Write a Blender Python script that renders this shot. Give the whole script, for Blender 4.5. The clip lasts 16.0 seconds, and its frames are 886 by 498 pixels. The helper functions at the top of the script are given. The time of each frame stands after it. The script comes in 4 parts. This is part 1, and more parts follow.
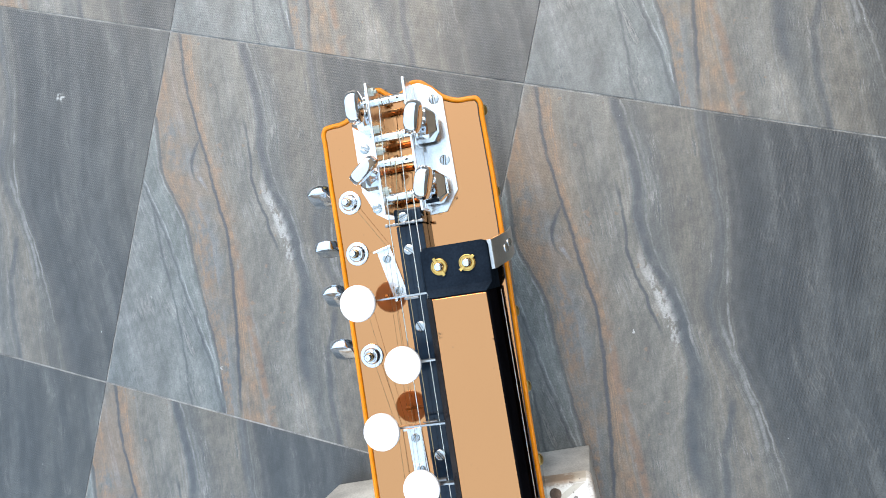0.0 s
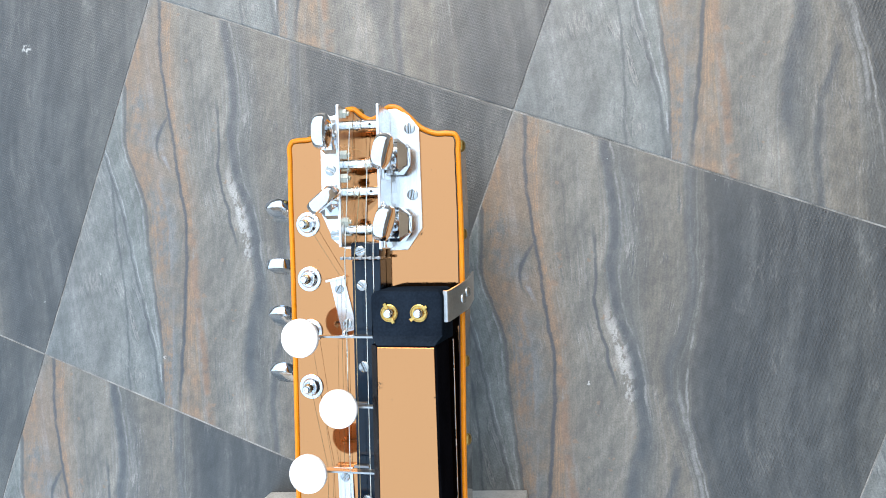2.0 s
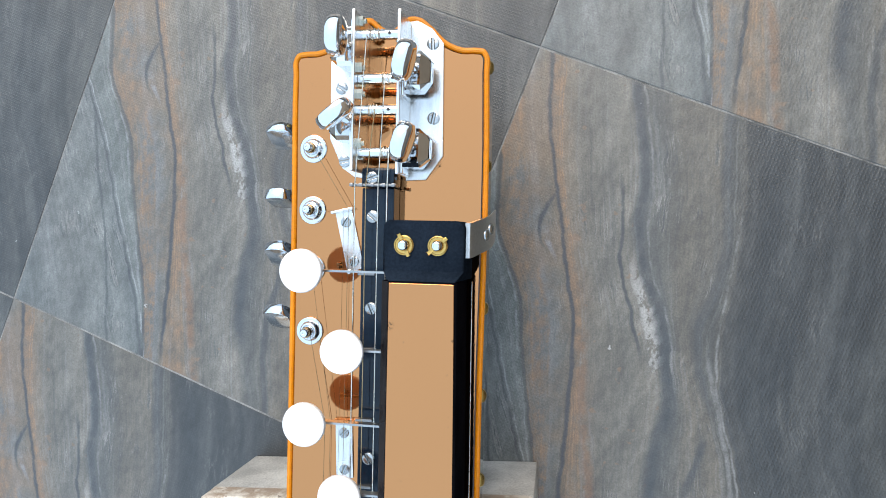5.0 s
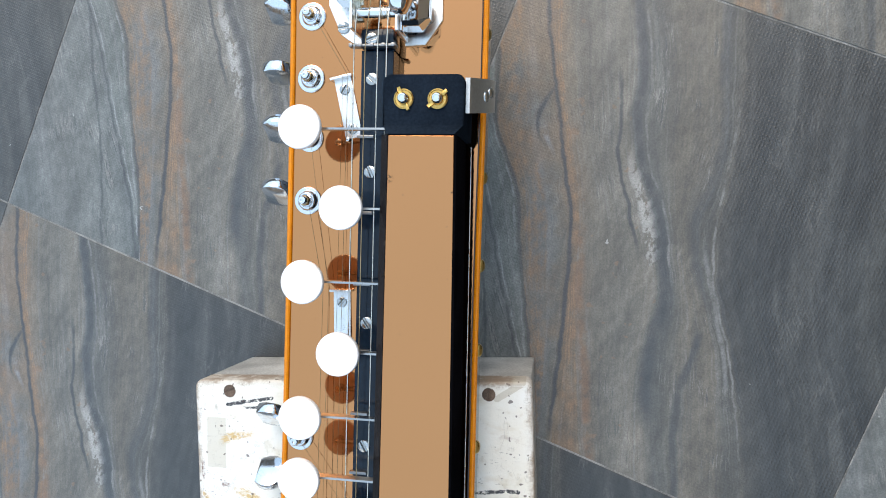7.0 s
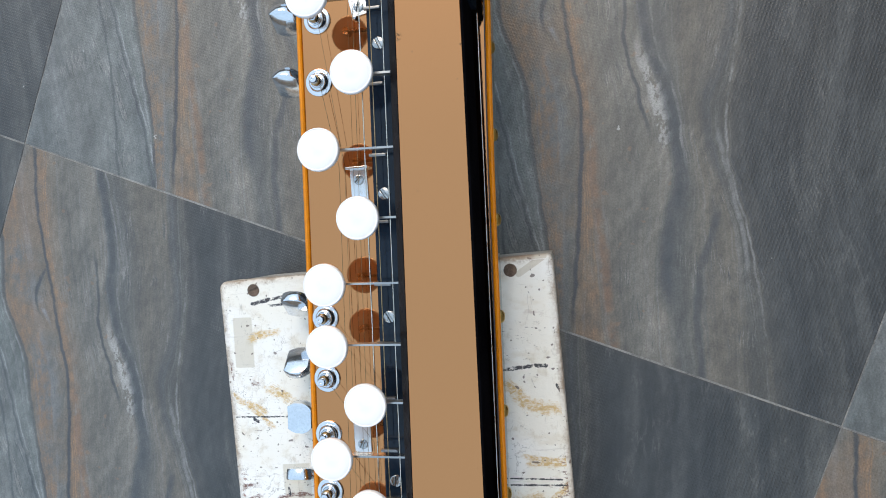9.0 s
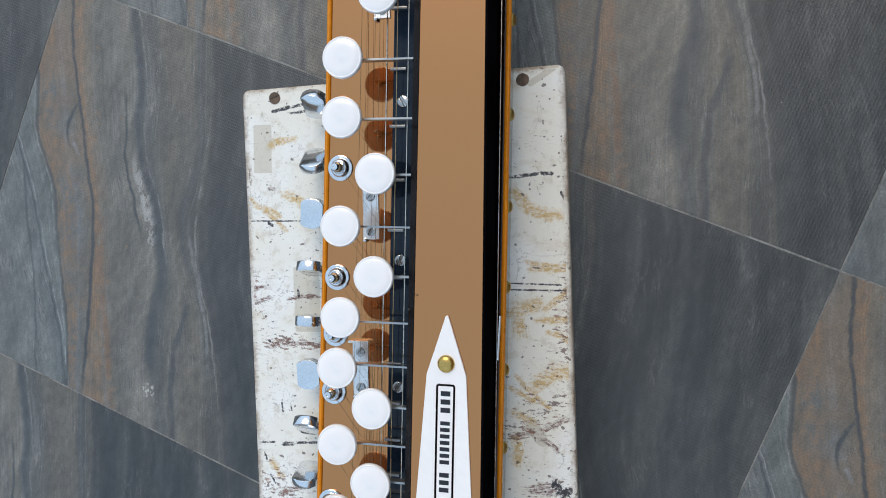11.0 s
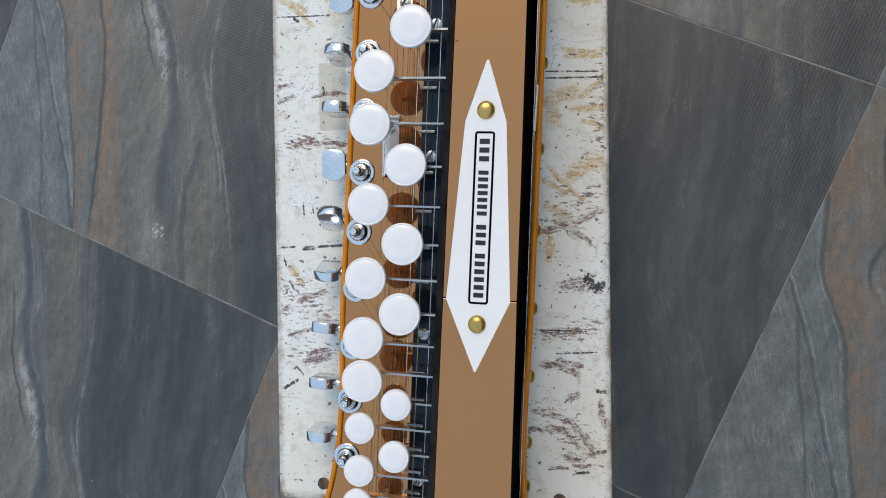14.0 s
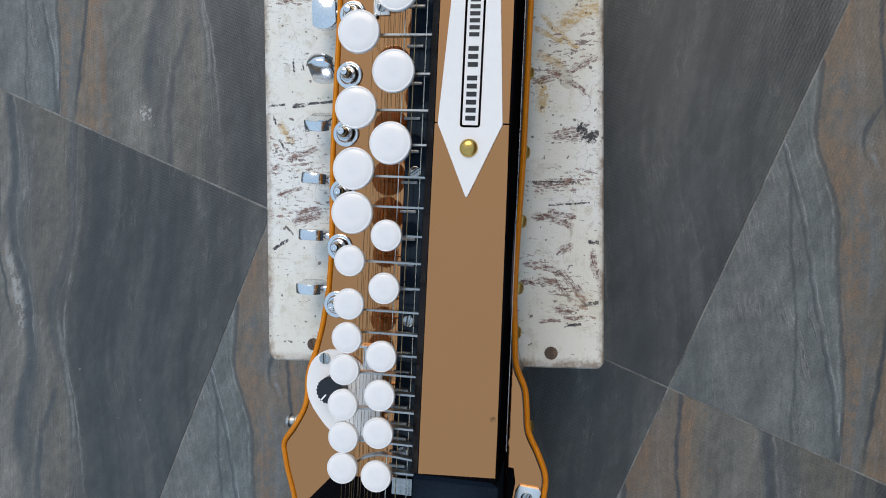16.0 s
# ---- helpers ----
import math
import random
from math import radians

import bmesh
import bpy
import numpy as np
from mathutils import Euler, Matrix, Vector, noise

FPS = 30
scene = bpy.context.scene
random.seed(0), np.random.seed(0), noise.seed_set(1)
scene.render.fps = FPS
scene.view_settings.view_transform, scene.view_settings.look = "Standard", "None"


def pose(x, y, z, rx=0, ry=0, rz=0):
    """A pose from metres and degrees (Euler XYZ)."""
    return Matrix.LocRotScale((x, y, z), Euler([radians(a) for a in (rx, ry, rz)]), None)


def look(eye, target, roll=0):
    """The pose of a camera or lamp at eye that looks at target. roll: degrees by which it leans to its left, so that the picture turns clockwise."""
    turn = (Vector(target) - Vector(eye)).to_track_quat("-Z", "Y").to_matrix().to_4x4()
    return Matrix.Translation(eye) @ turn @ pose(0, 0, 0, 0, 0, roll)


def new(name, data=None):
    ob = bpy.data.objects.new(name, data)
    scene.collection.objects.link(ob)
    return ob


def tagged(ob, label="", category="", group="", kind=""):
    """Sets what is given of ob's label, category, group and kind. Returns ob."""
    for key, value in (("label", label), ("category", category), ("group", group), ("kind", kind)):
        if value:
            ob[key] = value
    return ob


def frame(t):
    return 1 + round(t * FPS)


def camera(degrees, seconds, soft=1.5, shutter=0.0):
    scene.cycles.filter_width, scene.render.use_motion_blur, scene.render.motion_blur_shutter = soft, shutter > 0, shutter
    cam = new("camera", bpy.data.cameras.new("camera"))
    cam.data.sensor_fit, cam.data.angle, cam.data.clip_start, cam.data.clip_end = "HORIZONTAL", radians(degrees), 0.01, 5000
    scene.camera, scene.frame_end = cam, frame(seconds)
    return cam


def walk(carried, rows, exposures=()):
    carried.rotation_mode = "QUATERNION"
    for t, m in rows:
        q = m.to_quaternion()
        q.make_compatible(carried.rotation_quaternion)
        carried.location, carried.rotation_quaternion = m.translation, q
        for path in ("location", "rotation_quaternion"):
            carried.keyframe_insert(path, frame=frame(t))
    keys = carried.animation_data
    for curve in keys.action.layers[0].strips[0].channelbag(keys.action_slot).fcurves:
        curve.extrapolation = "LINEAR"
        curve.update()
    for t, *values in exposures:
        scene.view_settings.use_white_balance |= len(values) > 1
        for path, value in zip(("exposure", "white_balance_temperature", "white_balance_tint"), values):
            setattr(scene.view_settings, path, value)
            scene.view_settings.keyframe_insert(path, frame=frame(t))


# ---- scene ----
# The camera, held above the instrument and carried along it.
cam = camera(65.68, 16.0, soft=1.0)
PATH = [
    (0.0, 0.1325, 0.4209, 0.6865, 0.57, 11.65, -9.02),
    (0.5, 0.1411, 0.4661, 0.6835, -1.69, 11.87, -3.26),
    (1.0, 0.1578, 0.4772, 0.6804, -1.82, 11.12, -0.91),
    (1.5, 0.1678, 0.4749, 0.6731, -1.65, 10.41, -0.97),
    (2.0, 0.1541, 0.4830, 0.6539, -1.38, 10.66, -1.28),
    (2.5, 0.1297, 0.5017, 0.6168, -0.24, 10.85, -0.97),
    (3.0, 0.1302, 0.5078, 0.6067, -0.71, 10.23, -1.52),
    (3.5, 0.1286, 0.4979, 0.6040, -0.80, 10.08, -1.09),
    (4.0, 0.1254, 0.4792, 0.6031, -0.96, 9.81, -0.30),
    (6.5, 0.1207, 0.3733, 0.6059, -1.59, 9.43, 2.35),
    (7.0, 0.1204, 0.3529, 0.6057, -1.83, 9.10, 1.53),
    (7.5, 0.1197, 0.3362, 0.6113, -1.89, 9.17, 1.03),
    (8.0, 0.1200, 0.3125, 0.6157, -2.28, 9.45, 0.54),
    (8.5, 0.1172, 0.2882, 0.6173, -2.14, 9.47, -0.80),
    (9.0, 0.1179, 0.2605, 0.6118, -2.07, 10.00, -2.24),
    (9.5, 0.1334, 0.2301, 0.6285, -3.47, 11.83, -1.24),
    (12.0, 0.1196, 0.0547, 0.6334, -0.87, 11.47, 1.71),
    (12.5, 0.1141, 0.0329, 0.6319, -0.62, 11.26, 2.04),
    (13.0, 0.1087, 0.0088, 0.6314, -0.87, 11.34, 2.01),
    (13.5, 0.1046, -0.0215, 0.6296, -1.08, 11.01, 2.34),
    (14.0, 0.0996, -0.0501, 0.6275, -1.15, 10.90, 2.39),
    (14.5, 0.0984, -0.0746, 0.6272, -1.32, 10.67, 2.47),
    (15.0, 0.0948, -0.0987, 0.6250, -1.76, 10.37, 2.33),
    (15.5, 0.0957, -0.1161, 0.6249, -1.66, 10.32, 2.17),
    (16.0, 0.1045, -0.1535, 0.6244, -2.08, 10.30, 2.71),
]
EXPOSURES = [(0.0, 1.11), (1.0, 1.20), (3.0, 1.20), (3.5, 1.17), (4.0, 0.99), (6.5, 0.77), (7.0, 0.66), (8.0, 0.53), (9.0, 0.37), (12.0, -0.06), (16.0, -0.13)]
walk(cam, [(t, pose(*row)) for t, *row in PATH], EXPOSURES)

# ---- light: open shade under a pale blue sky, no hard shadows ----
world = bpy.data.worlds.new("sky")
scene.world = world
world.use_nodes = True
wn, wl = world.node_tree.nodes, world.node_tree.links
sky = wn.new("ShaderNodeTexSky")
sky.sky_type, sky.sun_disc = "NISHITA", False
sky.sun_elevation, sky.sun_rotation = radians(48), radians(-13)
sky.dust_density, sky.air_density, sky.ozone_density = 4.0, 1.0, 1.0
pale = wn.new("ShaderNodeMix")
pale.data_type = "RGBA"
pale.inputs[0].default_value = 0.85
pale.inputs[7].default_value = (4.55, 6.1, 7.9, 1.0)
wl.new(sky.outputs[0], pale.inputs[6])
wl.new(pale.outputs[2], wn["Background"].inputs["Color"])
wn["Background"].inputs["Strength"].default_value = 0.136
sun = new("sun", bpy.data.lights.new("sun", "SUN"))
sun.data.energy, sun.data.angle, sun.data.color = 1.35, radians(36), (1.0, 0.82, 0.62)
sun.matrix_world = look((-0.45, 2.0, 2.28), (0, 0, 0))


# ---- materials ----
def mix(nt, fac, a, b, mode="MIX"):
    """A colour mix; each input is a socket, a number or a colour."""
    n = nt.nodes.new("ShaderNodeMix")
    n.data_type, n.blend_type = "RGBA", mode
    for sock, v in ((n.inputs[0], fac), (n.inputs[6], a), (n.inputs[7], b)):
        if isinstance(v, bpy.types.NodeSocket):
            nt.links.new(v, sock)
        else:
            sock.default_value = v if isinstance(v, (int, float)) else (*v[:3], 1.0)
    return n.outputs[2]


def calc(nt, op, *args, clamp=False):
    n = nt.nodes.new("ShaderNodeMath")
    n.operation, n.use_clamp = op, clamp
    for sock, v in zip(n.inputs, args):
        if isinstance(v, bpy.types.NodeSocket):
            nt.links.new(v, sock)
        else:
            sock.default_value = v
    return n.outputs[0]


def vec(nt, op, *args):
    n = nt.nodes.new("ShaderNodeVectorMath")
    n.operation = op
    for sock, v in zip(n.inputs, args):
        if isinstance(v, bpy.types.NodeSocket):
            nt.links.new(v, sock)
        else:
            sock.default_value = v
    return n


def fade(nt, value, lo, hi, a=0.0, b=1.0):
    n = nt.nodes.new("ShaderNodeMapRange")
    n.interpolation_type = "SMOOTHSTEP"
    nt.links.new(value, n.inputs[0])
    for k, v in enumerate((lo, hi, a, b)):
        n.inputs[1 + k].default_value = v
    return n.outputs[0]


def grain(nt, coords, scale, detail=4.0, rough=0.55, stretch=None):
    if stretch:
        coords = vec(nt, "MULTIPLY", coords, stretch).outputs[0]
    n = nt.nodes.new("ShaderNodeTexNoise")
    n.inputs["Scale"].default_value, n.inputs["Detail"].default_value, n.inputs["Roughness"].default_value = scale, detail, rough
    nt.links.new(coords, n.inputs["Vector"])
    return n.outputs[0]


def blank(name):
    m = bpy.data.materials.new(name)
    m.use_nodes = True
    nt = m.node_tree
    return m, nt, nt.nodes["Principled BSDF"], nt.nodes.new("ShaderNodeTexCoord").outputs["Object"]


def relief(nt, shader, height, strength, distance):
    b = nt.nodes.new("ShaderNodeBump")
    b.inputs["Strength"].default_value, b.inputs["Distance"].default_value = strength, distance
    nt.links.new(height, b.inputs["Height"])
    nt.links.new(b.outputs[0], shader.inputs["Normal"])


def surface(name, colour, rough, metal=0.0, vary=0.12, scale=60.0, bump=0.0, coat=0.0, stretch=None, smear=0.08, shine=0.5):
    """A plain finish with grain and wear at two scales."""
    m, nt, sh, co = blank(name)
    wide, fine = grain(nt, co, scale * 0.25, 3.0), grain(nt, co, scale * 6, 5.0, 0.6, stretch)
    dark = tuple(c * (1 - 2 * vary) for c in colour)
    light = tuple(min(1.0, c * (1 + vary)) for c in colour)
    tone = calc(nt, "ADD", calc(nt, "MULTIPLY", wide, 0.6), calc(nt, "MULTIPLY", fine, 0.4))
    nt.links.new(mix(nt, fade(nt, tone, 0.3, 0.7), dark, light), sh.inputs["Base Color"])
    nt.links.new(fade(nt, wide, 0.35, 0.7, max(0.02, rough - smear), rough + smear), sh.inputs["Roughness"])
    sh.inputs["Metallic"].default_value = metal
    sh.inputs["Specular IOR Level"].default_value = shine
    sh.inputs["Coat Weight"].default_value, sh.inputs["Coat Roughness"].default_value = coat, 0.06
    if bump:
        relief(nt, sh, fine, bump, 0.001)
    return m


CHROME = surface("chrome", (0.78, 0.79, 0.80), 0.07, 1.0, 0.04, 80, smear=0.04)
KNOB_CHROME = surface("worn_chrome", (0.78, 0.80, 0.82), 0.16, 1.0, 0.06, 90, 0.03, smear=0.06)
ALUMINIUM = surface("aluminium", (0.86, 0.85, 0.83), 0.30, 1.0, 0.10, 50, 0.06, stretch=(1, 0.1, 1))
STEEL = surface("steel", (0.46, 0.46, 0.45), 0.32, 1.0, 0.12, 90, 0.08, stretch=(0.1, 1, 1))
NICKEL = surface("brushed_nickel", (0.62, 0.62, 0.60), 0.42, 1.0, 0.1, 90, 0.08, stretch=(0.15, 1, 1))
DARK_STEEL = surface("dull_steel", (0.30, 0.30, 0.30), 0.36, 1.0, 0.15, 90, 0.08, stretch=(0.15, 1, 1))
ZINC = surface("zinc", (0.62, 0.60, 0.50), 0.3, 1.0, 0.12, 120)
BRASS = surface("brass", (0.66, 0.43, 0.13), 0.32, 1.0, 0.12, 90)
OLD_BRASS = surface("tarnished_brass", (0.50, 0.36, 0.12), 0.34, 1.0, 0.2, 120)
BLACK = surface("black_paint", (0.006, 0.006, 0.008), 0.3, 0.0, 0.3, 70, 0.03, shine=0.0)
GLOSS_BLACK = surface("gloss_black_paint", (0.012, 0.010, 0.011), 0.25, 0.0, 0.3, 60, 0.08, shine=0.4)
NAVY = surface("blue_black_lacquer", (0.008, 0.017, 0.031), 0.12, 0.0, 0.25, 70, 0.01, shine=0.28)
BLOCK = surface("blue_black_enamel", (0.014, 0.021, 0.032), 0.2, 0.0, 0.25, 90, 0.04, shine=0.0)
DARK_SIDE = surface("dark_gloss_laminate", (0.03, 0.03, 0.032), 0.12, 0.0, 0.2, 40, coat=0.5)
BINDING = surface("orange_binding", (0.74, 0.24, 0.004), 0.35, 0.0, 0.1, 40, 0.03, shine=0.35)


def key_plastic():
    """White moulded plastic, cloudy, with a bluish highlight painted at each key's middle."""
    m, nt, sh, co = blank("white_key_plastic")
    far = vec(nt, "LENGTH", vec(nt, "MULTIPLY", co, (1, 1, 0)).outputs[0]).outputs["Value"]
    cloudy_highlight = calc(nt, "MULTIPLY", fade(nt, far, 0.0015, 0.0085, 1.0, 0.0), fade(nt, grain(nt, co, 160.0, 3.0), 0.35, 0.65, 0.4, 1.0))
    colour = mix(nt, calc(nt, "MULTIPLY", cloudy_highlight, 0.5), (.93, .905, .90), (.81, .83, .85))
    scuff = fade(nt, grain(nt, co, 240.0, 4.0, 0.6, (1, 0.3, 1)), 0.62, 0.75)
    colour = mix(nt, calc(nt, "MULTIPLY", scuff, 0.15), colour, (.66, .66, .65))
    nt.links.new(colour, sh.inputs["Base Color"])
    nt.links.new(fade(nt, scuff, 0.0, 1.0, 0.17, 0.34), sh.inputs["Roughness"])
    sh.inputs["Coat Weight"].default_value = 0.15
    return m


KEY_WHITE = key_plastic()
PLATE_WHITE = surface("white_acrylic", (0.95, 0.92, 0.90), 0.18, 0.0, 0.02, 30)
INK = surface("black_ink", (0.012, 0.012, 0.016), 0.35, 0.0, 0.1, 60)
KNOB_BLACK = surface("black_knob_plastic", (0.012, 0.014, 0.02), 0.4, 0.0, 0.15, 80)
STRING_STEEL = surface("steel_wire", (0.84, 0.78, 0.67), 0.25, 1.0, 0.1, 200)
STRING_BRONZE = surface("bronze_wire", (0.50, 0.36, 0.19), 0.3, 1.0, 0.15, 200)
DRONE_WIRE = surface("old_bronze_wire", (0.36, 0.25, 0.13), 0.34, 1.0, 0.15, 200)
PLUG = surface("rusty_plug", (0.15, 0.10, 0.07), 0.8, 0.0, 0.35, 200, 0.3)


def bronze_mirror():
    m, nt, sh, co = blank("bronze_mirror_laminate")
    wide, fine = grain(nt, co, 9.0, 3.0), grain(nt, co, 900.0, 3.0)
    speck = fade(nt, grain(nt, co, 420.0, 2.0), 0.74, 0.80)
    tint = mix(nt, wide, (0.565, 0.252, 0.100), (0.60, 0.267, 0.106))
    tint = mix(nt, calc(nt, "MULTIPLY", speck, 0.35), tint, (0.2, 0.13, 0.08))
    geo = nt.nodes.new("ShaderNodeNewGeometry").outputs["Position"]
    dirt = grain(nt, geo, 700.0, 3.0, 0.6)
    for x, y, r in ((.0205, .3800, .0035), (.0190, .3660, .0018), (.0600, .3720, .0015), (.0645, -.2790, .0025), (.0200, .0700, .0020)):
        d = vec(nt, "LENGTH", vec(nt, "SUBTRACT", geo, (x, y, .1958)).outputs[0]).outputs["Value"]
        spot = calc(nt, "MULTIPLY", fade(nt, d, r * 0.3, r, 1.0, 0.0), fade(nt, dirt, 0.46, 0.56))
        tint = mix(nt, calc(nt, "MULTIPLY", spot, 0.75), tint, (0.10, 0.055, 0.03))
    nt.links.new(tint, sh.inputs["Base Color"])
    nt.links.new(fade(nt, wide, 0.3, 0.7, 0.02, 0.05), sh.inputs["Roughness"])
    sh.inputs["Metallic"].default_value = 1.0
    relief(nt, sh, fine, 0.015, 0.0005)
    return m


MIRROR = bronze_mirror()


def curve(nt, value, *pts):
    """A smooth function of value through the points given."""
    n = nt.nodes.new("ShaderNodeFloatCurve")
    n.mapping.use_clip = False
    c = n.mapping.curves[0]
    while len(c.points) < len(pts):
        c.points.new(0.5, 0.5)
    for q, xy in zip(c.points, pts):
        q.location = (xy[0], (xy[1] + 1) / 3)
    n.mapping.update()
    nt.links.new(value, n.inputs["Value"])
    return calc(nt, "MULTIPLY_ADD", n.outputs[0], 3.0, -1.0)


def slate_tile():
    """One printed slate pattern, the same on every tile: slanting veins, rust bands, a plain dark flank."""
    m, nt, sh, co = blank("slate_print_tile")
    sep = nt.nodes.new("ShaderNodeSeparateXYZ")
    nt.links.new(co, sep.inputs[0])
    u = calc(nt, "ADD", calc(nt, "MULTIPLY", sep.outputs[0], 2.49), 0.5)
    v = calc(nt, "SUBTRACT", 0.5, calc(nt, "MULTIPLY", sep.outputs[1], 2.49), clamp=True)
    ripple = calc(nt, "SUBTRACT", grain(nt, co, 60.0, 4.0, 0.6, (1, 0.6, 1)), 0.5)
    u = calc(nt, "ADD", u, calc(nt, "MULTIPLY", ripple, 0.020))
    flow = [curve(nt, v, *pts) for pts in (
        ((0, -.62), (.43, -.34), (.73, -.14), (1, .0)),
        ((0, -.30), (.25, -.14), (.43, 0), (.56, .10), (.727, .206), (.867, .30), (1, .37)),
        ((0, -.13), (.24, .0), (.40, .063), (.5, .145), (.613, .199), (.712, .249), (.81, .30), (1, .375)),
        ((0, .03), (.166, .09), (.25, .135), (.396, .215), (.55, .294), (.64, .325), (.75, .355), (1, .425)),
        ((0, .075), (.25, .165), (.5, .300), (.6, .335), (.68, .367), (.79, .421), (.89, .467), (1, .52)),
        ((0, .175), (.2, .265), (.307, .309), (.376, .331), (.468, .393), (.6, .47), (.8, .525), (1, .59)),
        ((0, .218), (.114, .278), (.19, .312), (.295, .342), (.36, .378), (.457, .454), (.54, .495), (.62, .53), (.737, .545), (1, .65)),
        ((0, .418), (.137, .467), (.27, .518), (.345, .53), (.44, .53), (.5, .553), (.6, .615), (.7, .675), (.85, .74), (1, .80)),
        ((0, .455), (.15, .515), (.3, .556), (.45, .585), (.55, .625), (.68, .712), (.755, .754), (1, .87)),
        ((0, 1.0), (.5, 1.15), (1, 1.42)))]
    # band number across the veins, so that every streak follows them
    s = None
    for a, b in zip(flow, flow[1:]):
        k = calc(nt, "DIVIDE", calc(nt, "SUBTRACT", u, a), calc(nt, "SUBTRACT", b, a), clamp=True)
        s = k if s is None else calc(nt, "ADD", s, k)
    ramp = nt.nodes.new("ShaderNodeValToRGB")
    nt.links.new(calc(nt, "DIVIDE", s, 9.0), ramp.inputs[0])
    stops = [(0.0, (.092, .104, .103)), (0.45, (.125, .130, .122)), (0.8, (.128, .137, .129)), (0.98, (.107, .117, .113)), (1.1, (.110, .123, .116)), (1.9, (.116, .130, .120)),
             (2.08, (.126, .102, .073)), (2.5, (.118, .107, .086)), (2.85, (.118, .105, .082)), (3.15, (.159, .119, .080)), (3.8, (.144, .121, .090)), (4.2, (.128, .117, .095)),
             (4.75, (.128, .121, .103)), (5.15, (.150, .139, .115)), (5.85, (.156, .143, .119)), (6.2, (.076, .076, .069)), (6.5, (.110, .098, .078)), (7.0, (.110, .097, .076)),
             (7.3, (.069, .066, .056)), (7.9, (.066, .061, .051)), (8.08, (.027, .029, .029)), (8.3, (.036, .037, .035)), (8.45, (.026, .028, .028)), (8.75, (.038, .039, .036)), (9.0, (.037, .038, .036))]
    el = ramp.color_ramp.elements
    while len(el) < len(stops):
        el.new(0.5)
    for e, (p, c) in zip(el, stops):
        e.position, e.color = p / 9.0, (*c, 1.0)
    colour = ramp.outputs[0]
    # soft streaks along the flow, light and dark
    skew = nt.nodes.new("ShaderNodeCombineXYZ")
    nt.links.new(s, skew.inputs[0])
    nt.links.new(calc(nt, "MULTIPLY", v, 0.3), skew.inputs[1])
    streak, hair = grain(nt, skew.outputs[0], 3.2, 4.0, 0.55), grain(nt, skew.outputs[0], 10.0, 3.0, 0.55)
    lively = fade(nt, s, 7.7, 8.3, 1.0, 0.12)
    colour = mix(nt, calc(nt, "MULTIPLY", fade(nt, streak, 0.5, 0.72, 0.0, 0.50), lively), colour, (.215, .22, .22))
    colour = mix(nt, calc(nt, "MULTIPLY", fade(nt, streak, 0.46, 0.26, 0.0, 0.40), lively), colour, (.050, .056, .062))
    colour = mix(nt, calc(nt, "MULTIPLY", fade(nt, hair, 0.54, 0.74, 0.0, 0.28), lively), colour, (.22, .22, .215))
    colour = mix(nt, calc(nt, "MULTIPLY", fade(nt, hair, 0.46, 0.28, 0.0, 0.32), lively), colour, (.045, .050, .055))
    scrape = grain(nt, skew.outputs[0], 38.0, 5.0, 0.65)
    colour = mix(nt, 0.2, colour, mix(nt, fade(nt, scrape, 0.28, 0.72), (.15, .15, .15), (.85, .85, .85)), "OVERLAY")
    # soft upright bands on the plain flank
    flank = nt.nodes.new("ShaderNodeCombineXYZ")
    nt.links.new(calc(nt, "SUBTRACT", u, flow[8]), flank.inputs[0])
    nt.links.new(calc(nt, "MULTIPLY", v, 0.09), flank.inputs[1])
    band = grain(nt, flank.outputs[0], 17.0, 3.0, 0.6)
    colour = mix(nt, fade(nt, s, 7.95, 8.25, 0.0, 0.65), colour, mix(nt, fade(nt, band, 0.36, 0.64), (.20, .22, .25), (.80, .79, .77)), "OVERLAY")
    # hairline cracks and pale ridges along the flow
    course = grain(nt, skew.outputs[0], 5.0, 5.0, 0.6)
    strength = calc(nt, "MULTIPLY", fade(nt, grain(nt, co, 24.0, 3.0, 0.6), 0.50, 0.62), fade(nt, s, 7.6, 8.2, 1.0, 0.25))
    for level, tint, width, power in ((0.44, (.045, .052, .058), .012, .75), (0.56, (.045, .052, .058), .012, .65), (0.50, (.26, .25, .235), .010, .55), (0.455, (.27, .255, .235), .008, .45)):
        line = fade(nt, calc(nt, "ABSOLUTE", calc(nt, "SUBTRACT", course, level)), width * 0.2, width, power, 0.0)
        colour = mix(nt, calc(nt, "MULTIPLY", line, strength), colour, tint)
    blotch = grain(nt, co, 30.0, 6.0, 0.68, (1.2, 0.5, 1))
    colour = mix(nt, 0.5, colour, mix(nt, fade(nt, blotch, 0.3, 0.7), (.2, .2, .2), (.8, .8, .8)), "OVERLAY")
    # rust along two veins and in small spots, blue-grey between, chalk beside the broad vein
    cloud, clot, crumb = grain(nt, co, 13.0, 4.0, 0.6), grain(nt, co, 42.0, 4.0, 0.65), grain(nt, co, 120.0, 4.0, 0.65, (1.2, 0.7, 1))
    patchy = calc(nt, "ADD", calc(nt, "MULTIPLY", clot, 0.5), calc(nt, "MULTIPLY", crumb, 0.5))

    fibre = grain(nt, skew.outputs[0], 13.0, 4.0, 0.6)
    rusty = calc(nt, "ADD", calc(nt, "MULTIPLY", patchy, 0.8), calc(nt, "MULTIPLY", fibre, 0.2))

    def belt(lo, hi, soft=0.08):
        """One between two band numbers, nought outside."""
        return calc(nt, "MULTIPLY", fade(nt, s, lo - soft, lo + soft), fade(nt, s, hi - soft, hi + soft, 1.0, 0.0))

